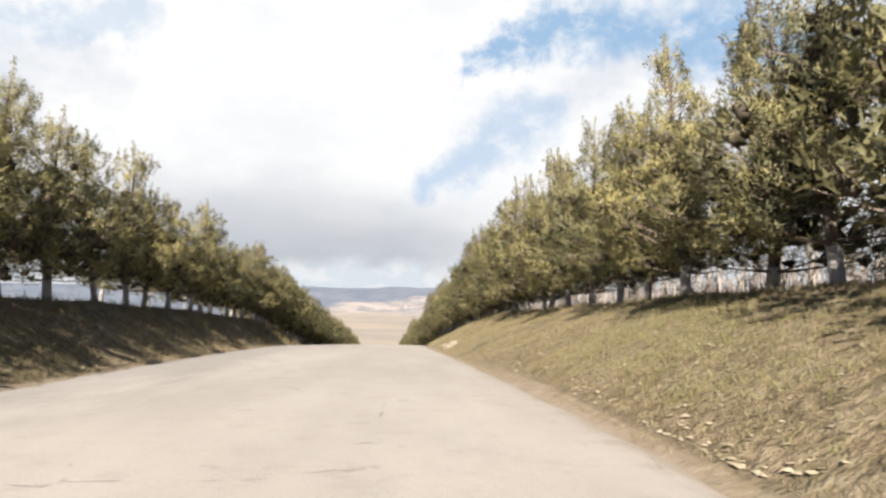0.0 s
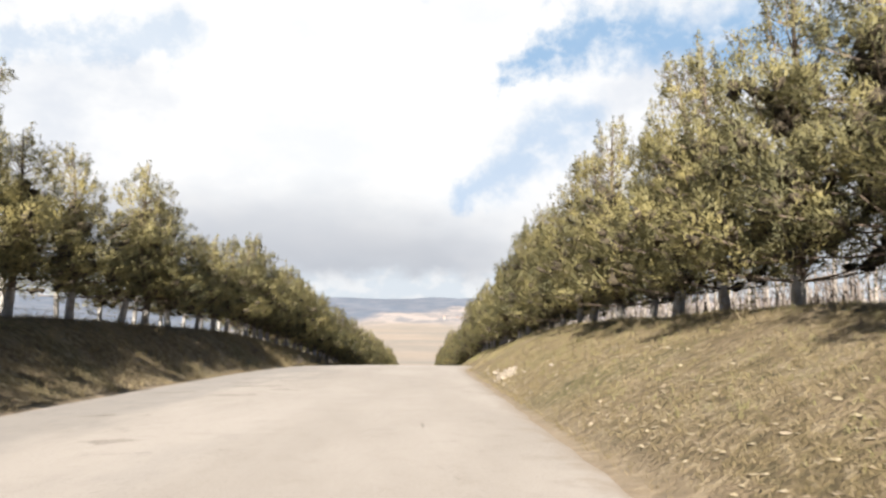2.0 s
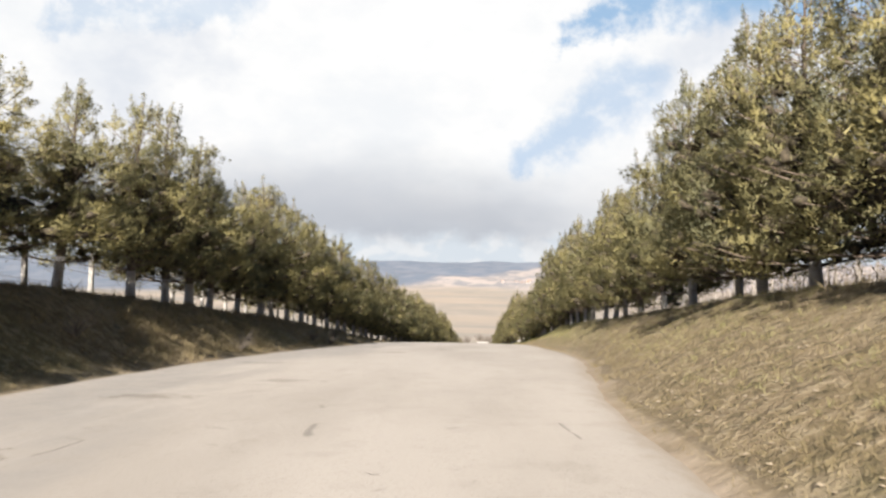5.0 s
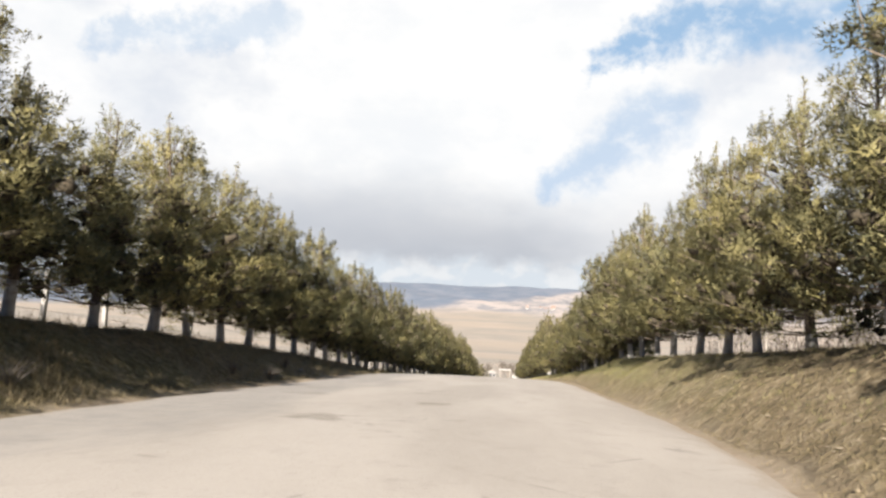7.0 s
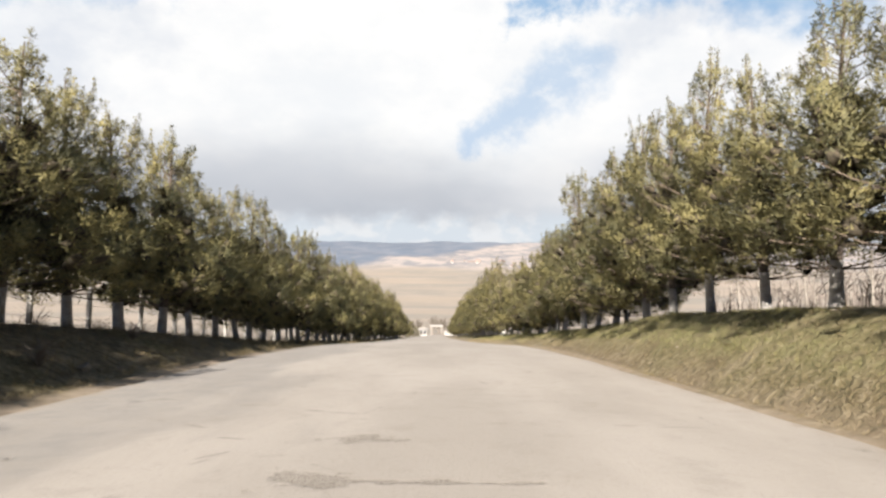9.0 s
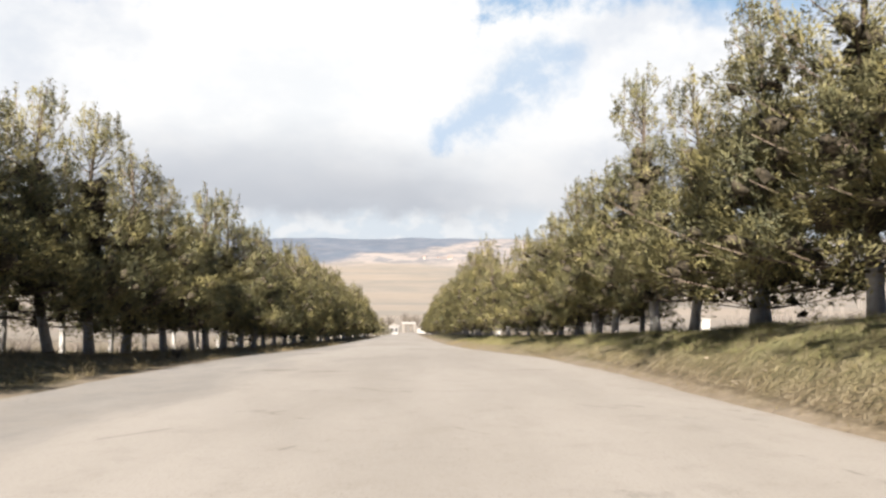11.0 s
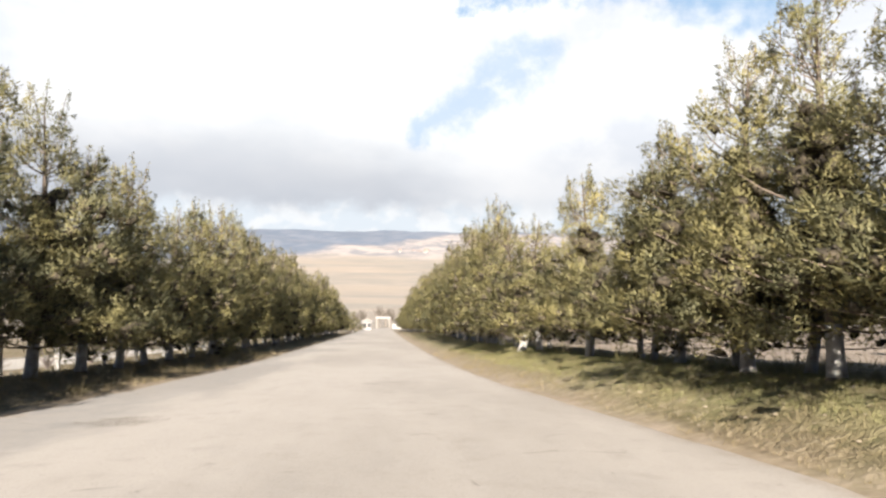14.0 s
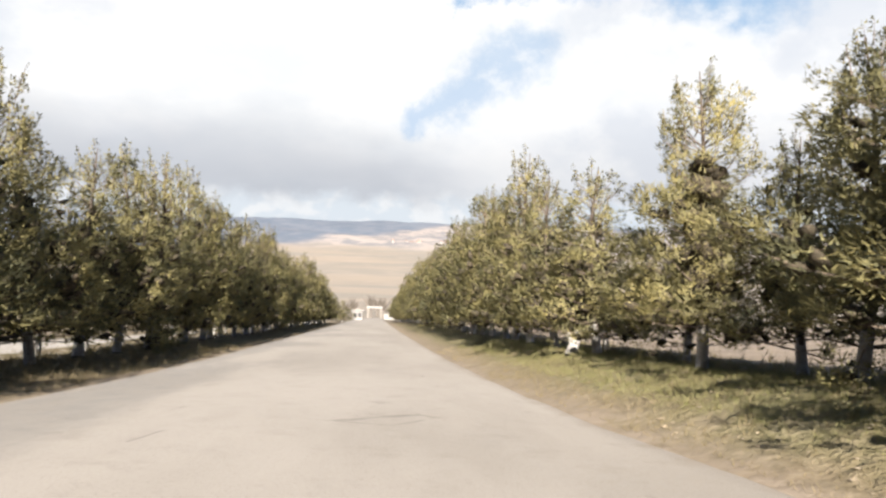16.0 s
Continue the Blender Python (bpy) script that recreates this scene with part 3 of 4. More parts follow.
def pine(seed, tall=6.5, wide=1.7, clear=0.95, detail=(22000, 0.11, 0.0238), label="", open_top=0.1):
    """A roadside pine: leaning trunk with a limewashed foot, whorls of rising boughs that end in masses of needle shoots, a ragged spire of candles."""
    rng = np.random.default_rng(seed)
    near = detail[0] > 12000
    tree = thing("pine_tree", label, "tree", "pines along the road")
    lean = rng.normal(0, 0.028, 2)
    bend = rng.normal(0, 0.10, 2)

    def stem(h):
        t = h / tall
        return np.array([lean[0] * h + bend[0] * math.sin(3.1 * t), lean[1] * h + bend[1] * math.sin(3.1 * t), h])

    girth = rng.uniform(0.10, 0.12)
    hs = np.concatenate([[-0.25, 0.0, 0.12], np.linspace(0.5, tall * 0.97, 9 if near else 5)])
    radii = [girth * (1.35 if h < 0.05 else 1.08 if h < 0.2 else max(0.09, (1 - h / tall) ** 0.85)) for h in hs]
    part_mesh("trunk", *tubes([([stem(h) for h in hs], radii)], 9 if near else 6), BARK, tree, smooth=True)
    wash = rng.uniform(0.75, 1.05)
    hw = np.array([-0.05, 0.12, 0.4, wash * 0.8, wash])
    part_mesh("limewash", *tubes([([stem(h) for h in hw], [girth * (1.38 if h < 0.05 else 1.12 if h < 0.2 else (1 - h / tall) ** 0.85 + 0.045) for h in hw])], 9 if near else 6),
              LIME, tree, "flaking white limewash on the foot", True)
    limbs, hearts, leads, sizes, ways = [], [], [], [], []

    def tuft(at, lead, wide, long, out):
        hearts.append(at)
        leads.append(lead)
        sizes.append((wide, long))
        ways.append(out)

    def mass(centre, out, r, many, lift):
        """A bough's end: one large tuft, and smaller ones that break its outline above and outside."""
        up = np.array([0, 0, 0.5 + lift])
        tuft(centre, out * 0.7 + up, r * 0.72, r * rng.uniform(0.85, 1.1), out)
        for _ in range(many):
            ball = unit(rng.normal(size=3) + out * 0.8 + up)
            small = r * rng.uniform(0.32, 0.56)
            tuft(centre + ball * r * rng.uniform(0.6, 1.0) * np.array([1.2, 1.2, 0.9]), ball * 0.5 + out * 0.4 + up, small, small * rng.uniform(1.3, 2.0), unit(out + ball * 0.6))

    def candle(foot, long, out, r):
        """An upright shoot set with needles, thinner towards its tip."""
        tilt = np.array([rng.normal(0, 0.06), rng.normal(0, 0.06), 1.0]) + out * 0.12
        limbs.append(([foot, foot + tilt * long], [0.010, 0.004]))
        for q in np.arange(0.02, long, 0.14):
            tuft(foot + tilt * q + rng.normal(0, 0.015, 3), tilt + rng.normal(0, 0.1, 3), r * (1 - 0.5 * q / long), 0.17, unit(out + np.array([0, 0, 0.3])))

    h = clear
    turn = rng.uniform(0, 6.28)
    while h < tall * 0.87:
        t = (h - clear) / (tall - clear)
        reach = wide * (min(1.0, 0.86 + t * 1.1) * (1 - t) ** 1.05 * 1.1 + 0.03)
        count = int(rng.integers(5, 7)) if t < 0.5 else int(rng.integers(4, 6))
        turn += rng.uniform(0.3, 1.2)
        for k in range(count):
            if rng.random() < (0.04 if t < 0.4 else open_top):
                continue
            a = turn + 6.283 * k / count + rng.normal(0, 0.22)
            size = reach * rng.choice([rng.uniform(0.6, 0.85), rng.uniform(0.9, 1.2)])
            out = np.array([math.cos(a), math.sin(a), 0.0])
            rise = 0.02 + 0.55 * t + 1.3 * max(0.0, t - 0.6) + rng.normal(0, 0.10)
            root = stem(max(clear * 0.9, h + rng.normal(0, 0.07) - 0.12 * size))
            s = np.array([0.0, 0.35, 0.7, 1.0])
            pts = root + out * (s * size)[:, None] + np.array([0, 0, 1.0]) * (s * size * rise + (0.16 + 0.3 * t) * size * s ** 2.4)[:, None]
            limbs.append((pts, [0.028 * (1 - t * 0.6), 0.020 * (1 - t * 0.6), 0.012, 0.005]))
            side = np.cross(out, (0, 0, 1.0))
            r = (0.165 + 0.18 * size) * rng.uniform(0.8, 1.2) * (1 - 0.3 * max(0.0, t - 0.3))
            mass(pts[3] - out * r * 0.7, out, r, int(rng.integers(3, 7)), 0.9 * t)
            if t > 0.35 and rng.random() < 0.75:
                candle(pts[3] - out * r * 0.5, rng.uniform(0.28, 0.5) + r * 0.6, out, 0.10)
            if size > 0.5:
                q = rng.uniform(0.4, 0.7)
                on = np.array([np.interp(q, s, pts[:, e]) for e in range(3)])
                swing = rng.choice([-1.0, 1.0]) * rng.uniform(0.3, 0.6) * size * (1.1 - 0.6 * q)
                heart = on + side * swing + out * abs(swing) * 0.3 + np.array([0, 0, rng.uniform(0.05, 0.2)])
                limbs.append(([on - out * 0.05, heart], [0.010, 0.005]))
                mass(heart, unit(out + side * np.sign(swing) * 0.6), r * rng.uniform(0.75, 1.0), int(rng.integers(2, 5)), 0.9 * t)
        h += rng.uniform(0.42, 0.56) * (1.0 if t < 0.6 else 0.85)
    # the spire: a leader set with upright candles
    for c in range(int(rng.integers(10, 14))):
        a, off = rng.uniform(0, 6.28), 0.0 if c == 0 else rng.uniform(0.08, 0.5)
        out = np.array([math.cos(a), math.sin(a), 0.0])
        foot = stem(tall * (0.78 if c == 0 else 0.89 - 0.26 * off - rng.uniform(0.0, 0.08))) + out * off
        limbs.append(([stem(foot[2] - off * 0.8), foot], [0.016, 0.010]))
        candle(foot, tall + 0.12 - foot[2] if c == 0 else rng.uniform(0.35, 0.6), out * (c > 0), 0.15 if c == 0 else 0.11)
    tagged(part_mesh("branchwork", *tubes(limbs, 3), BRANCH, tree), kind="stuff")
    hearts, leads, sizes, ways = np.array(hearts), np.array(leads), np.array(sizes), unit(np.array(ways))
    v, f, nor, core, core_f = needles(rng, hearts, leads, sizes, *detail, ways)
    # old needles nearer the stem, round more of the growth coloured as shade
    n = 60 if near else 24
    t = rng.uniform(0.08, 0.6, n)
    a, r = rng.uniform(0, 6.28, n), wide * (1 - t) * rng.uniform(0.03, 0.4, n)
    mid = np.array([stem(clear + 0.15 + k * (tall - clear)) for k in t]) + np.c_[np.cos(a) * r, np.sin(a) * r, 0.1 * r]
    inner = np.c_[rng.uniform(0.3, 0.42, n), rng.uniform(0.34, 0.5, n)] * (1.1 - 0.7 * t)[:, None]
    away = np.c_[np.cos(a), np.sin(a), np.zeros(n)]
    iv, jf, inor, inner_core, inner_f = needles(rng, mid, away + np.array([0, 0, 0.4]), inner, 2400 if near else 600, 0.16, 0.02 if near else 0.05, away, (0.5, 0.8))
    v, f, nor = np.concatenate([v, iv]), np.concatenate([f, jf + len(v)]), np.concatenate([nor, inor])
    crown = part_mesh("crown", v, f, NEEDLES, tree, "yellow-green needle brushes, dark inside")
    tagged(part_mesh("shaded_inner_growth", np.concatenate([core, inner_core]), np.concatenate([core_f, inner_f + len(core)]), SHADE_NEEDLES, tree, "brown old needles and twigs, crown shade in their colour", True), kind="stuff")
    crown.data.normals_split_custom_set(nor.tolist())
    return tree


L_TALL = "tall dense roadside pine with whitewashed foot"
L_LEAN = "leaning roadside pine with sparse ragged top"
L_LOW = "broad low-branched pine beside the asphalt road"
makers = [(11, 6.5, 1.75, 0.95, L_TALL), (12, 6.5, 1.9, 0.8, L_LOW), (13, 6.5, 1.65, 1.05, L_LEAN), (14, 6.5, 1.8, 0.9, L_TALL),
          (15, 6.5, 1.7, 1.0, L_LEAN), (16, 6.5, 1.95, 0.8, L_LOW), (17, 6.5, 1.7, 1.0, L_TALL)]
pines = [pine(s, t, w, c, label=lab) for s, t, w, c, lab in makers]
mid_pines = [pine(s, 6.5, w, 0.75, (10500, 0.14, 0.036), "dense pine with a broad skirt in the roadside row") for s, w in ((21, 1.85), (22, 1.95), (23, 1.75))]
far_pines = [pine(s, 6.5, w, 0.75, (4200, 0.17, 0.06), "dense pine in the distant roadside row") for s, w in ((31, 1.9), (32, 1.8), (33, 2.0))]
free = {id(p): True for p in pines + mid_pines + far_pines}
plant_rng = np.random.default_rng(5)


def plant(kinds, x, y, tall, spin=None, pick=None, girth=1.0, sink=0.02):
    proto = kinds[int(plant_rng.integers(len(kinds))) if pick is None else pick]
    s = tall / (6.15 if y < 84 else 6.5)
    wide = girth * (0.55 * s + 0.45) * plant_rng.uniform(0.94, 1.08)
    m = Matrix.Translation((x, y, ground_at(x, y) - sink)) @ Matrix.Rotation(plant_rng.uniform(0, 6.28) if spin is None else spin, 4, "Z") @ Matrix.Diagonal((wide, wide, s, 1))
    if free[id(proto)]:
        free[id(proto)] = False
        proto.matrix_basis = m
        return proto
    return copy_thing(proto, m)


LEFT = [(6.5, 5.8), (9.4, 5.6), (12.6, 5.9), (15.9, 5.6), (18.9, 5.7), (21.9, 5.8), (25.0, 5.4), (27.8, 5.8), (30.4, 5.2), (33.3, 5.4), (37.0, 6.1),
        (39.3, 5.3), (42.1, 5.0), (45.0, 4.5), (47.6, 4.7), (50.4, 5.4), (53.5, 5.6), (56.0, 5.9), (58.2, 6.2), (60.2, 5.4), (63.5, 5.4), (66.5, 6.6)]
LEFT += [(69.6, 7.0), (72.5, 6.8), (75.4, 6.6), (78.0, 6.5), (80.4, 6.6), (83.7, 6.8), (86.2, 7.3), (88.6, 6.4), (90.6, 6.4), (93.0, 6.8), (95.3, 6.9),
         (98.4, 6.0), (101.2, 6.0), (103.2, 7.2), (105.5, 7.1), (107.9, 6.5), (110.4, 6.4), (112.6, 5.9), (115.1, 5.9), (117.5, 6.3), (119.7, 6.4), (122.2, 6.5)]
RIGHT = [(-1.0, 6.3), (2.0, 6.6), (5.0, 6.4), (7.6, 6.6), (10.4, 6.2), (12.9, 5.6), (16.2, 6.4), (18.8, 6.0), (22.0, 7.0), (24.3, 6.2), (27.1, 6.3), (29.9, 6.5),
         (32.8, 5.4), (35.6, 6.6), (38.6, 6.8), (41.8, 6.5), (44.8, 6.2), (47.5, 6.1), (50.0, 6.3), (52.4, 6.6), (55.6, 8.0), (58.3, 6.0), (60.9, 5.5)]
RIGHT += [(64.2, 5.5), (66.8, 6.0), (69.9, 6.2), (72.4, 6.0), (75.0, 5.6), (77.9, 6.8), (80.6, 6.3), (83.3, 6.5), (86.6, 6.7), (89.6, 6.3), (92.1, 7.3),
          (94.5, 6.0), (96.8, 5.5), (99.2, 5.6), (101.7, 5.3), (106.6, 5.7), (111.3, 4.6), (114.6, 5.0), (117.8, 6.4), (120.6, 5.7), (123.4, 6.0)]
BEHIND = [(87.4, 5.6), (95.2, 5.4), (98.3, 4.9), (100.5, 4.9), (103.4, 5.3), (105.2, 4.5), (108.8, 4.2), (112.6, 4.4)]
for y, tall in LEFT:
    plant(far_pines if y < 13 else pines if y < 108 else mid_pines, row_l(y) + plant_rng.normal(0, 0.12), y, tall, girth=1.16 if y < 84 else 1.12)
for y, tall in RIGHT:
    plant(far_pines if y < 8 else pines if y < 108 else mid_pines, row_r(y) + plant_rng.normal(0, 0.12), y, tall + (0.25 if y < 64 else 0.0), girth=1.0 if y < 84 else 1.02, sink=0.27 if y < 64 else 0.02)
for y, tall in BEHIND:
    plant(mid_pines, row_r(y) + 0.75 + plant_rng.normal(0, 0.15), y, tall - 0.7, girth=0.8)
y = 124.8
while y < 205:
    plant(mid_pines if y < 150 else far_pines, row_l(y) + plant_rng.normal(0, 0.15), y, plant_rng.uniform(6.3, 7.2))
    y += plant_rng.uniform(2.5, 2.9)
y = 126.0
while y < 236:
    plant(mid_pines if y < 150 else far_pines, row_r(y) + plant_rng.normal(0, 0.15), y, plant_rng.uniform(6.0, 7.0))
    y += plant_rng.uniform(2.5, 2.9)


# ---- fence behind the left row ----
def fence():
    ob = thing("wire_fence", "concrete post fence with sagging plain wires", "fence")
    bm = bmesh.new()
    box(bm, (0.13, 0.13, 1.9), (0, 0, 0.55), 0.015)
    first = part("post", bm, CONCRETE, ob)
    tops = []
    rng = np.random.default_rng(3)
    for k in range(62):
        y = 30.0 + 3.1 * k + rng.normal(0, 0.12)
        x = float(row_l(y)) - 1.75
        z = ground_at(x, y)
        post = first if k == 0 else new("post", first.data)
        post.parent = ob
        post.matrix_basis = pose(x, y, z, rng.normal(0, 1.6), rng.normal(0, 1.6), rng.normal(0, 6))
        tops.append((x, y, z))
    for up in (0.45, 0.9, 1.3):
        part_mesh("wire", *tubes([([(x, y, z + up) for x, y, z in tops], [0.006] * len(tops))], 4), WIRE, ob)
    return ob


fence()


# ---- vineyard behind the right row ----
def vine_row(x, y0, y1, seed, gap_y=2.4, high=1.75):
    ob = thing("vine_row", "leafless vine row on grey stakes and wires", "vineyard", "vineyard rows")
    rng = np.random.default_rng(seed)
    bm = bmesh.new()
    bmesh.ops.create_cone(bm, cap_ends=True, segments=6, radius1=0.045, radius2=0.035, depth=high + 0.2, matrix=pose(0, 0, high / 2 - 0.1))
    first = part("stake", bm, STAKE, ob)
    places, canes = [], []
    y = y0
    k = 0
    while y < y1:
        px = x + rng.normal(0, 0.08)
        z = ground_at(px, y)
        stake = first if k == 0 else new("stake", first.data)
        stake.parent = ob
        stake.matrix_basis = pose(px, y, z, rng.normal(0, 3), rng.normal(0, 3), 0) @ Matrix.Diagonal((1, 1, rng.uniform(0.85, 1.12), 1))
        places.append((px, y, z))
        for _ in range(10):
            q = y + rng.uniform(0, gap_y)
            zz = ground_at(px, q)
            bend = rng.normal(0, 0.25, (3, 2))
            canes.append(([(px, q, zz), (px + 0.1 * bend[0, 0], q + 0.3 * bend[0, 1], zz + 0.6), (px + bend[1, 0] * 0.6, q + bend[1, 1] * 1.6, zz + rng.uniform(0.9, 1.3)),
                           (px + bend[2, 0], q + bend[2, 1] * 2.6, zz + rng.uniform(1.1, 1.75))], [0.028, 0.018, 0.011, 0.006]))
        y += gap_y * rng.uniform(0.92, 1.08)
        k += 1
    for up in (0.7, 1.2, 1.6):
        part_mesh("wire", *tubes([([(a, b, c + up) for a, b, c in places], [0.005] * len(places))], 3), WIRE, ob)
    tagged(part_mesh("branchwork", *tubes(canes, 3), VINE, ob), "brown twisted leafless canes", kind="stuff")


for k, x in enumerate((10.2, 12.6, 15.0, 17.6, 20.4, 23.5, 27.0)):
    vine_row(x, -6.0 + k, 88.0 + k * 0.4, 40 + k, 1.5 if k < 4 else 2.4)
for k, x in enumerate((33.0, 37.0)):
    vine_row(x, 84.0, 150.0, 60 + k, 2.0, 2.3)


# ---- grass, stones and litter ----
def blades(seed, spots, tall, width, per, mat, name, label):
    rng = np.random.default_rng(seed)
    n = len(spots)
    root = np.repeat(spots, per, 0) + np.c_[rng.normal(0, 0.045, (n * per, 2)), np.zeros(n * per)]
    lean = rng.normal(0, 0.5, (n * per, 2))
    h = tall * rng.uniform(0.45, 1.25, (n * per, 1))
    tip = root + np.c_[lean * h * 1.1, h * 0.95]
    a = rng.uniform(0, 6.28, n * per)
    side = np.c_[np.cos(a), np.sin(a), np.zeros(n * per)] * width * 0.5
    v = np.stack([root - side, root + side, tip], 1).reshape(-1, 3)
    f = np.arange(n * per * 3).reshape(-1, 3).tolist()
    return tagged(mesh_object(name, v, f, mat), label, "grass", kind="stuff")


def scatter(seed, n, side, y0, y1, u0, u1):
    """Places on a bank: u runs from the road's edge outward in metres."""
    rng = np.random.default_rng(seed)
    y = rng.uniform(y0, y1, n)
    u = rng.uniform(u0, u1, n)
    x = np.where(side > 0, edge_r(y) + u, edge_l(y) - u)
    thick = lumps(x, y, 1.4, 7.0) + 0.7 * lumps(x, y, 4.0, 9.0)
    keep = thick > rng.uniform(-1.5, 0.6, n)
    x, y = x[keep], y[keep]
    return np.stack([x, y, height(x, y) - 0.01], -1)


blades(1, scatter(1, 40000, 1, 6, 122, 0.08, 4.8), 0.085, 0.0075, 5, GRASS, "dry_grass", "short straw-coloured dry grass on the bank")
blades(6, scatter(6, 16000, 1, 6, 40, 0.1, 5.0), 0.08, 0.0075, 5, GRASS, "dry_grass", "short straw-coloured dry grass on the bank")
blades(7, scatter(7, 14000, 1, 72, 122, 0.9, 3.4), 0.10, 0.0085, 5, GREENER, "green_grass", "patchy green grass on the bank")
blades(12, scatter(12, 1800, 1, 5, 15, 0.6, 3.4), 0.09, 0.009, 5, GREENER, "green_grass", "patchy green grass on the bank")
blades(2, scatter(2, 9000, 1, 6, 122, 0.8, 5.2), 0.10, 0.009, 5, GREENER, "green_grass", "patchy green grass on the bank")
blades(3, scatter(3, 20000, -1, 8, 124, 0.2, 4.4), 0.12, 0.009, 5, GRASS, "dry_grass", "short straw-coloured dry grass on the bank")
blades(8, scatter(8, 9000, -1, 8, 66, 0.1, 2.4), 0.10, 0.010, 5, GRASS, "dry_grass", "short straw-coloured dry grass on the bank")
blades(4, scatter(4, 900, -1, 8, 124, 0.3, 4.6), 0.38, 0.016, 7, GRASS, "tall_dry_grass", "tall bleached grass clumps by the fence")
blades(9, scatter(9, 520, -1, 49, 60, 0.25, 1.7), 0.26, 0.014, 8, GRASS, "tall_dry_grass", "tall bleached grass clumps at the foot of the bank")
blades(5, scatter(5, 700, 1, 6, 122, 3.2, 5.6), 0.34, 0.016, 7, GRASS, "tall_dry_grass", "tall bleached grass clumps under the pines")


def rock(seed, size):
    rng = np.random.default_rng(seed)
    bm = bmesh.new()
    bmesh.ops.create_cube(bm, size=1.0)
    bmesh.ops.bevel(bm, geom=bm.edges[:], offset=0.16, segments=1, affect="EDGES")
    for v in bm.verts:
        v.co += Vector(rng.normal(0, 0.07, 3))
        v.co.x, v.co.y, v.co.z = v.co.x * size[0], v.co.y * size[1], v.co.z * size[2]
    return bm


def stones():
    """The heap of pale blocks at the foot of the right bank, and a few on the left one."""
    rng = np.random.default_rng(8)
    spots = [(2.77, 34.8, 0.26), (2.80, 33.9, 0.24), (2.95, 33.4, 0.27), (3.08, 32.95, 0.36), (2.78, 32.45, 0.42), (2.98, 32.35, 0.38), (2.72, 32.9, 0.30),
             (2.60, 33.2, 0.14), (2.9, 35.4, 0.14), (2.66, 35.9, 0.12), (2.75, 37.6, 0.14), (2.68, 36.6, 0.12), (3.2, 31.4, 0.12), (3.58, 29.3, 0.16), (-7.4, 73.4, 0.3), (-7.2, 74.5, 0.2), (-7.3, 73.8, 0.16)]
    for k, (x, y, s) in enumerate(spots):
        s *= 0.62
        bm = rock(100 + k, (s * rng.uniform(0.9, 1.3), s * rng.uniform(0.8, 1.1), s * rng.uniform(0.6, 0.85)))
        me = bpy.data.meshes.new("stone")
        bm.to_mesh(me)
        bm.free()
        me.materials.append(STONE)
        ob = tagged(new("stone", me), "pale broken limestone block on the verge", "stone", "stones on the verge")
        ob.matrix_basis = pose(x, y, ground_at(x, y) + s * 0.22, rng.uniform(-20, 20), rng.uniform(-20, 20), rng.uniform(0, 180))


stones()


def litter(seed, n, side, u0, u1, name, mat, size, label, y0=6, y1=122):
    """Small pale clods and dry leaves strewn along the verge."""
    rng = np.random.default_rng(seed)
    y = rng.uniform(y0, y1, n)
    u = u0 + (u1 - u0) * rng.random(n) ** 1.7
    x = edge_r(y) + u if side > 0 else edge_l(y) - u
    keep = lumps(x, y, 2.5, 3.0) > rng.uniform(-0.6, 0.9, n)
    x, y = x[keep], y[keep]
    v, f = [], []
    base = np.maximum(height(x, y), np.where((x > edge_l(y)) & (x < edge_r(y)), road_z(y) + 0.01, -99.0))
    for a, b, c in zip(x, y, base):
        s = size * rng.uniform(0.4, 1.0) * (1.9 if rng.random() < 0.08 else 1.0)
        i = len(v)
        for k in range(5):
            w = 6.283 * k / 5 + rng.normal(0, 0.2)
            v.append((a + s * math.cos(w) * rng.uniform(0.7, 1.2), b + s * math.sin(w) * rng.uniform(0.7, 1.2), c + rng.uniform(-0.01, 0.3) * s))
        v.append((a + rng.normal(0, 0.2) * s, b, c + s * rng.uniform(0.2, 0.6)))
        f += [(i + k, i + (k + 1) % 5, i + 5) for k in range(5)]
    return tagged(mesh_object(name, v, f, mat), label, "litter", kind="stuff")


litter(21, 6500, 1, 0.3, 3.0, "leaf_litter", LITTER, 0.036, "bleached dry leaves and clods along the verge")
litter(22, 2600, -1, 0.25, 2.0, "leaf_litter", LITTER, 0.034, "bleached dry leaves and clods along the verge")
litter(24, 1700, 1, 0.3, 2.4, "leaf_litter", PALE_LEAF, 0.055, "large pale dry leaves strewn on the verge", 5, 34)
litter(25, 160, -1, 0.4, 1.8, "leaf_litter", PALE_LEAF, 0.05, "large pale dry leaves strewn on the verge", 8, 70)
litter(26, 900, -1, -2.6, -0.1, "gravel", STONE, 0.022, "loose pale gravel along the broken road edge", 26, 104)
litter(23, 420, -1, 4.9, 6.6, "rubble", STONE, 0.11, "small pale rubble stones along the fence", 74, 140)


def brush(name, label, spots, size, twigs, seed, mat):
    for k, (x, y) in enumerate(spots):
        rng = np.random.default_rng(seed + k)
        ob = thing(name, label, "bush", "", pose(x, y, ground_at(x, y) - 0.02))
        lines = []
        for _ in range(twigs):
            a, r = rng.uniform(0, 6.28), rng.uniform(0.2, 1.0) * size
            up = rng.uniform(0.4, 1.1) * size
            lines.append(([(0, 0, 0), (r * 0.35 * math.cos(a), r * 0.35 * math.sin(a), up * 0.55), (r * math.cos(a + 0.3), r * math.sin(a + 0.3), up)], [0.012, 0.008, 0.003]))
        tagged(part_mesh("branchwork", *tubes(lines, 3), mat, ob), kind="stuff")


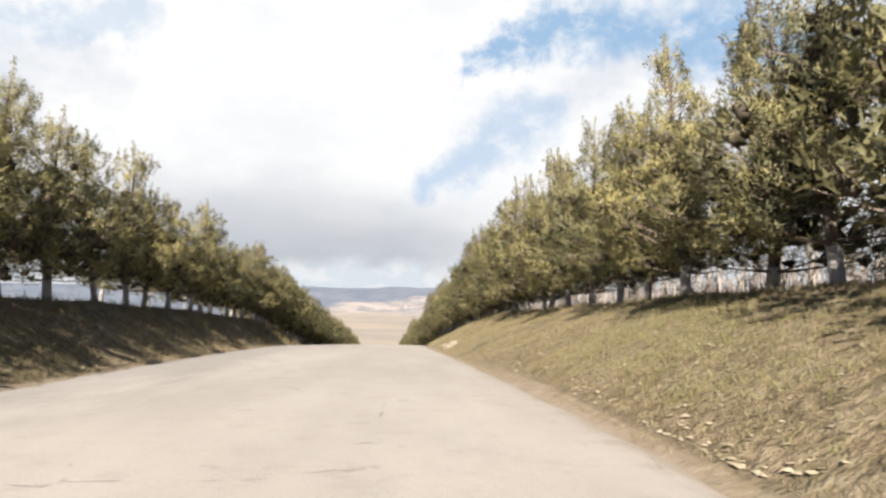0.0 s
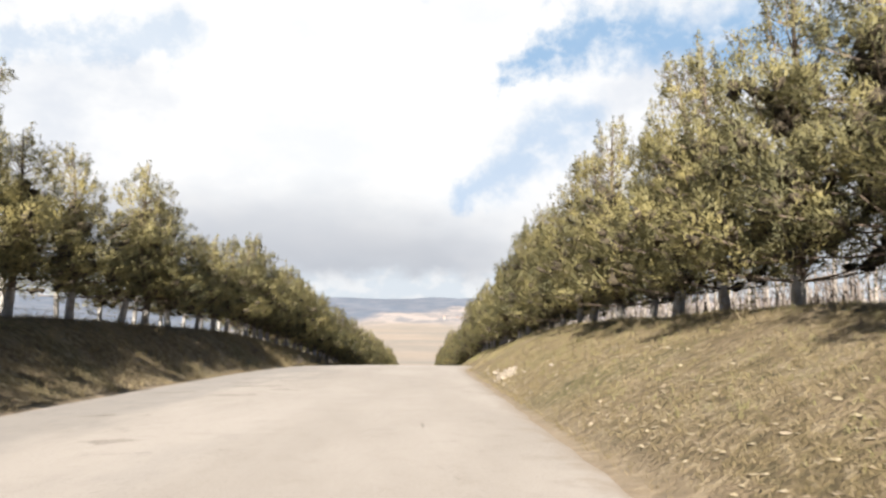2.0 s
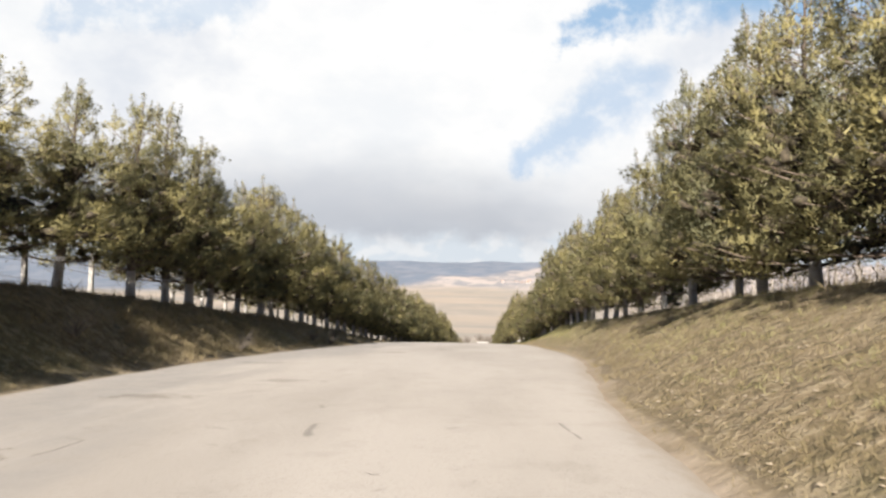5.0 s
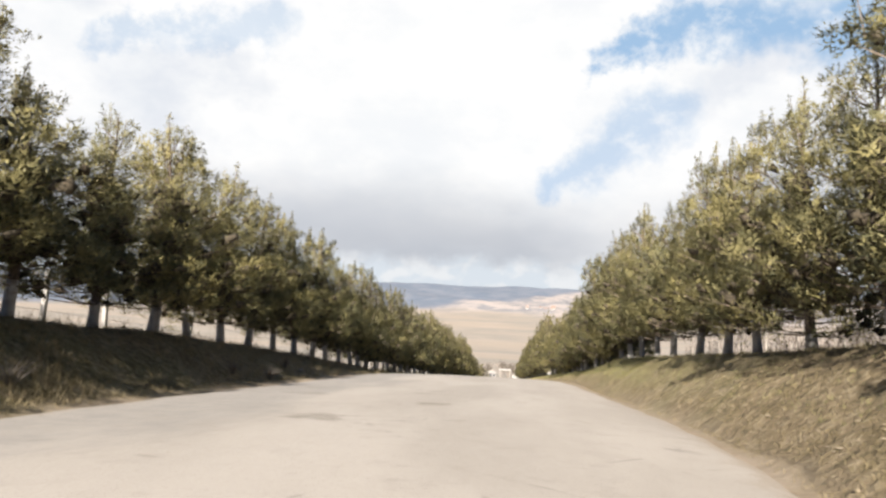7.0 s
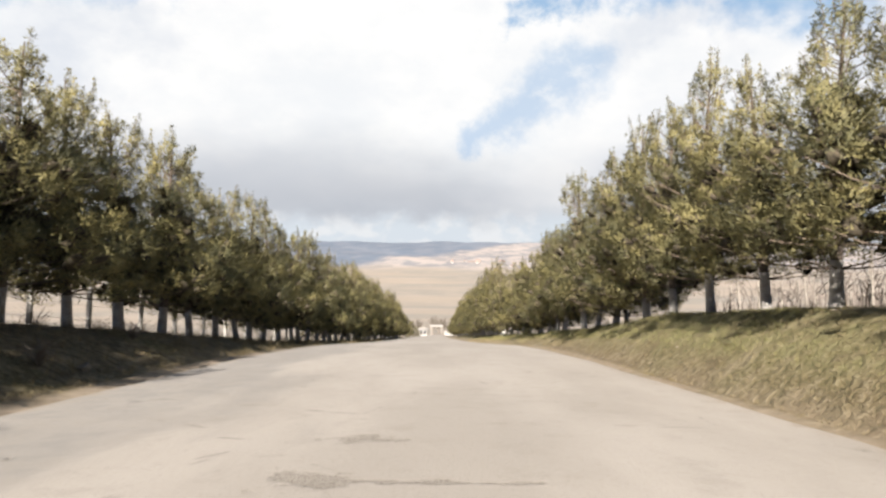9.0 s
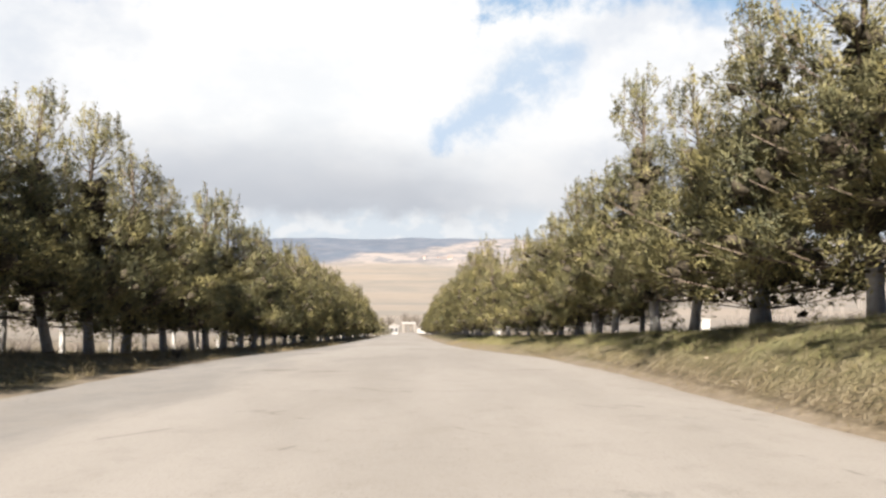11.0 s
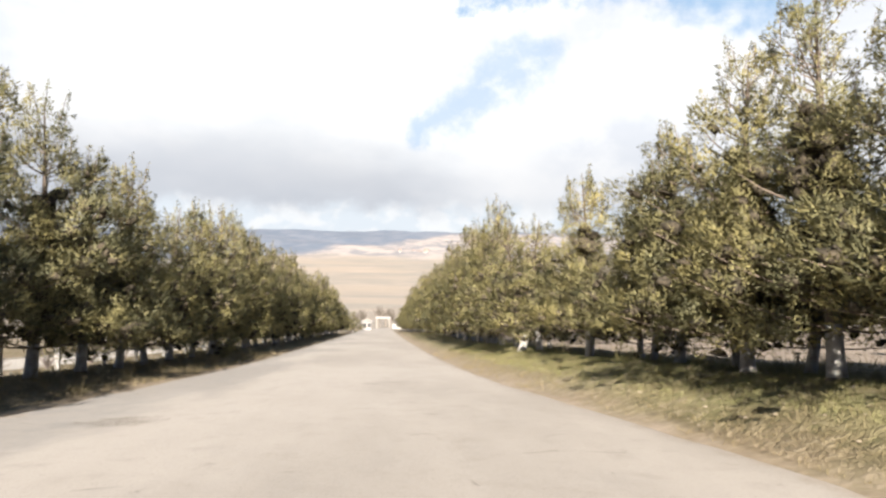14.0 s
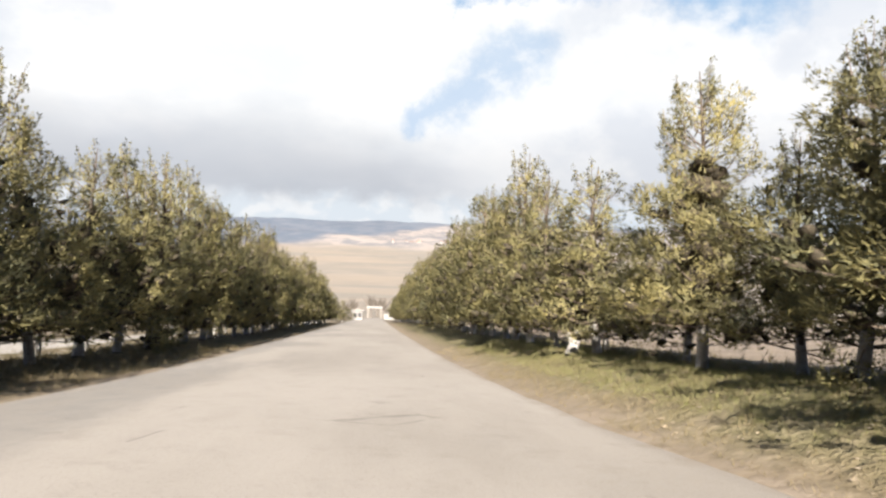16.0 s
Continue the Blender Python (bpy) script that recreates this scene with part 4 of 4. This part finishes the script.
brush("dead_bush", "grey leafless twiggy bush on the bank", [(-7.4, 66.5), (-7.0, 68.6), (-6.9, 55.2), (-7.6, 47.5), (-7.3, 94.0), (-8.4, 78.0), (-7.3, 57.0), (-7.7, 72.4)], 0.5, 40, 70, DEADWOOD)
brush("dead_bush", "reddish leafless brush along the fence", [(-11.9, 80.0 + 3.7 * k) for k in range(12)], 0.75, 46, 90, VINE)


# ---- right field: whitewashed well head, stump ----
def well_head():
    x, y = 12.1, 104.5
    ob = thing("well_head", "small whitewashed concrete well head in a field", "well", "", pose(x, y, ground_at(x, y) - 0.05))
    bm = bmesh.new()
    box(bm, (0.36, 0.36, 0.66), (0, 0, 0.33), 0.03)
    part("body", bm, PLASTER, ob)
    bm = bmesh.new()
    box(bm, (0.44, 0.44, 0.08), (0, 0, 0.70), 0.02)
    part("lid", bm, CONCRETE, ob)


well_head()


def stump():
    x, y = 3.85, 111.4
    ob = thing("whitewashed_stump", "leaning split stump painted white, under pines", "stump", "", pose(x, y, ground_at(x, y) - 0.05, 0, 14, 20))
    part_mesh("stem", *tubes([([(0, 0, 0), (0.02, 0, 0.25), (0.06, 0.02, 0.5), (0.05, 0.02, 0.6)], [0.15, 0.12, 0.11, 0.04]),
                              ([(0.02, 0, 0.2), (-0.12, 0.05, 0.42), (-0.16, 0.06, 0.5)], [0.08, 0.06, 0.02])], 8), LIME, ob)


stump()


# ---- gate at the road's far end ----
def gate():
    y = 240.0
    z = float(road_z(y)) - 0.05
    ob = thing("gate_house", "small white gate house with a wide pale roof", "building", "", pose(-3.9, y, z) @ Matrix.Diagonal((0.8, 0.8, 0.8, 1)))
    bm = bmesh.new()
    box(bm, (2.3, 2.3, 2.3), (0, 0, 1.15), 0.03)
    part("wall", bm, WALLPAINT, ob)
    bm = bmesh.new()
    box(bm, (3.1, 3.1, 0.22), (0, 0, 2.42), 0.04)
    part("eaves", bm, WALLPAINT, ob)
    bm = bmesh.new()
    bmesh.ops.create_cone(bm, cap_ends=True, segments=4, radius1=1.7, radius2=0.12, depth=0.55, matrix=pose(0, 0, 2.80, 0, 0, 45))
    part("roof", bm, STAKE, ob)
    for x in (-0.55, 0.55):
        pane = bmesh.new()
        box(pane, (0.78, 0.06, 1.0), (x, -1.17, 1.35), 0.01)
        window = part("window", pane, DARK, ob)
        bm = bmesh.new()
        box(bm, (0.9, 0.12, 0.08), (x, -1.2, 0.80), 0.01)
        part("sill", bm, STAKE, window)
    bm = bmesh.new()
    box(bm, (0.8, 0.06, 1.7), (1.17, 0, 0.87), 0.01, (0, 0, 90))
    part("door", bm, DARK, ob)
    arch = thing("entrance_portal", "white beam portal across the side road", "gate", "", pose(-0.6, y + 6, z) @ Matrix.Diagonal((0.78, 0.78, 0.8, 1)))
    for x in (-1.7, 1.7):
        bm = bmesh.new()
        box(bm, (0.32, 0.32, 2.6), (x, 0, 1.3), 0.03)
        part("post", bm, STAKE, arch)
    bm = bmesh.new()
    box(bm, (4.2, 0.5, 0.5), (0, 0, 2.85), 0.04)
    part("beam", bm, WALLPAINT, arch)
    wall = thing("low_wall", "low whitewashed wall beside the portal", "wall", "", pose(2.4, y + 4, z))
    bm = bmesh.new()
    box(bm, (2.2, 0.3, 1.1), (0, 0, 0.5), 0.03)
    part("body", bm, WALLPAINT, wall)
    bm = bmesh.new()
    box(bm, (2.3, 0.4, 0.1), (0, 0, 1.1), 0.02)
    part("coping", bm, STAKE, wall)


gate()
for x, y, tall in ((-6.6, 234.0, 4.6), (-8.4, 239.0, 4.4)):
    plant(far_pines, x, y, tall, girth=1.1)


# ---- bare trees and houses far off ----
def bare_tree(x, y, tall, seed):
    rng = np.random.default_rng(seed)
    ob = thing("bare_tree", "leafless brownish tree in the valley", "tree", "bare trees in the valley", pose(x, y, ground_at(x, y)))
    part_mesh("trunk", *tubes([([(0, 0, -0.3), (0, 0, tall * 0.4)], [0.2, 0.14])], 6), DEADWOOD, ob)
    lines = []
    for _ in range(60):
        a, r = rng.uniform(0, 6.28), rng.uniform(0.2, 1) * tall * 0.38
        up = tall * rng.uniform(0.55, 1.0)
        lines.append(([(0, 0, tall * 0.35), (r * 0.5 * math.cos(a), r * 0.5 * math.sin(a), up * 0.75), (r * math.cos(a), r * math.sin(a), up)], [0.09, 0.06, 0.03]))
    part_mesh("crown", *tubes(lines, 3), DEADWOOD, ob)


far_rng = np.random.default_rng(77)
for k in range(26):
    bare_tree(-24 + 2.1 * k + far_rng.normal(0, 1.0), 262 + far_rng.uniform(0, 40), far_rng.uniform(3.5, 6.0), 300 + k)


def house(x, y, w, seed):
    ob = thing("village_house", "small pale house on the far hillside", "house", "houses of the far village", pose(x, y, ground_at(x, y) - 1.5, 0, 0, seed * 37 % 50 - 25))
    bm = bmesh.new()
    box(bm, (w, w * 0.7, 6.0), (0, 0, 3.0), 0.1)
    part("wall", bm, WALLPAINT, ob)
    bm = bmesh.new()
    box(bm, (w * 1.1, w * 0.8, 0.3), (0, 0, 6.1), 0.05)
    v = [q for q in bm.verts if q.co.z > 6.1]
    bmesh.ops.translate(bm, vec=(0, 0, 2.2), verts=v)
    for q in v:
        q.co.y *= 0.1
    part("roof", bm, TILE, ob)
    for dx in (-0.25, 0.25):
        bm = bmesh.new()
        box(bm, (w * 0.16, 0.2, 1.8), (w * dx, -w * 0.35 - 0.06, 3.2))
        part("window", bm, DARK, ob)


for k in range(13):
    house(far_rng.uniform(40, 260), far_rng.uniform(2500, 2850), far_rng.uniform(8, 15), k)
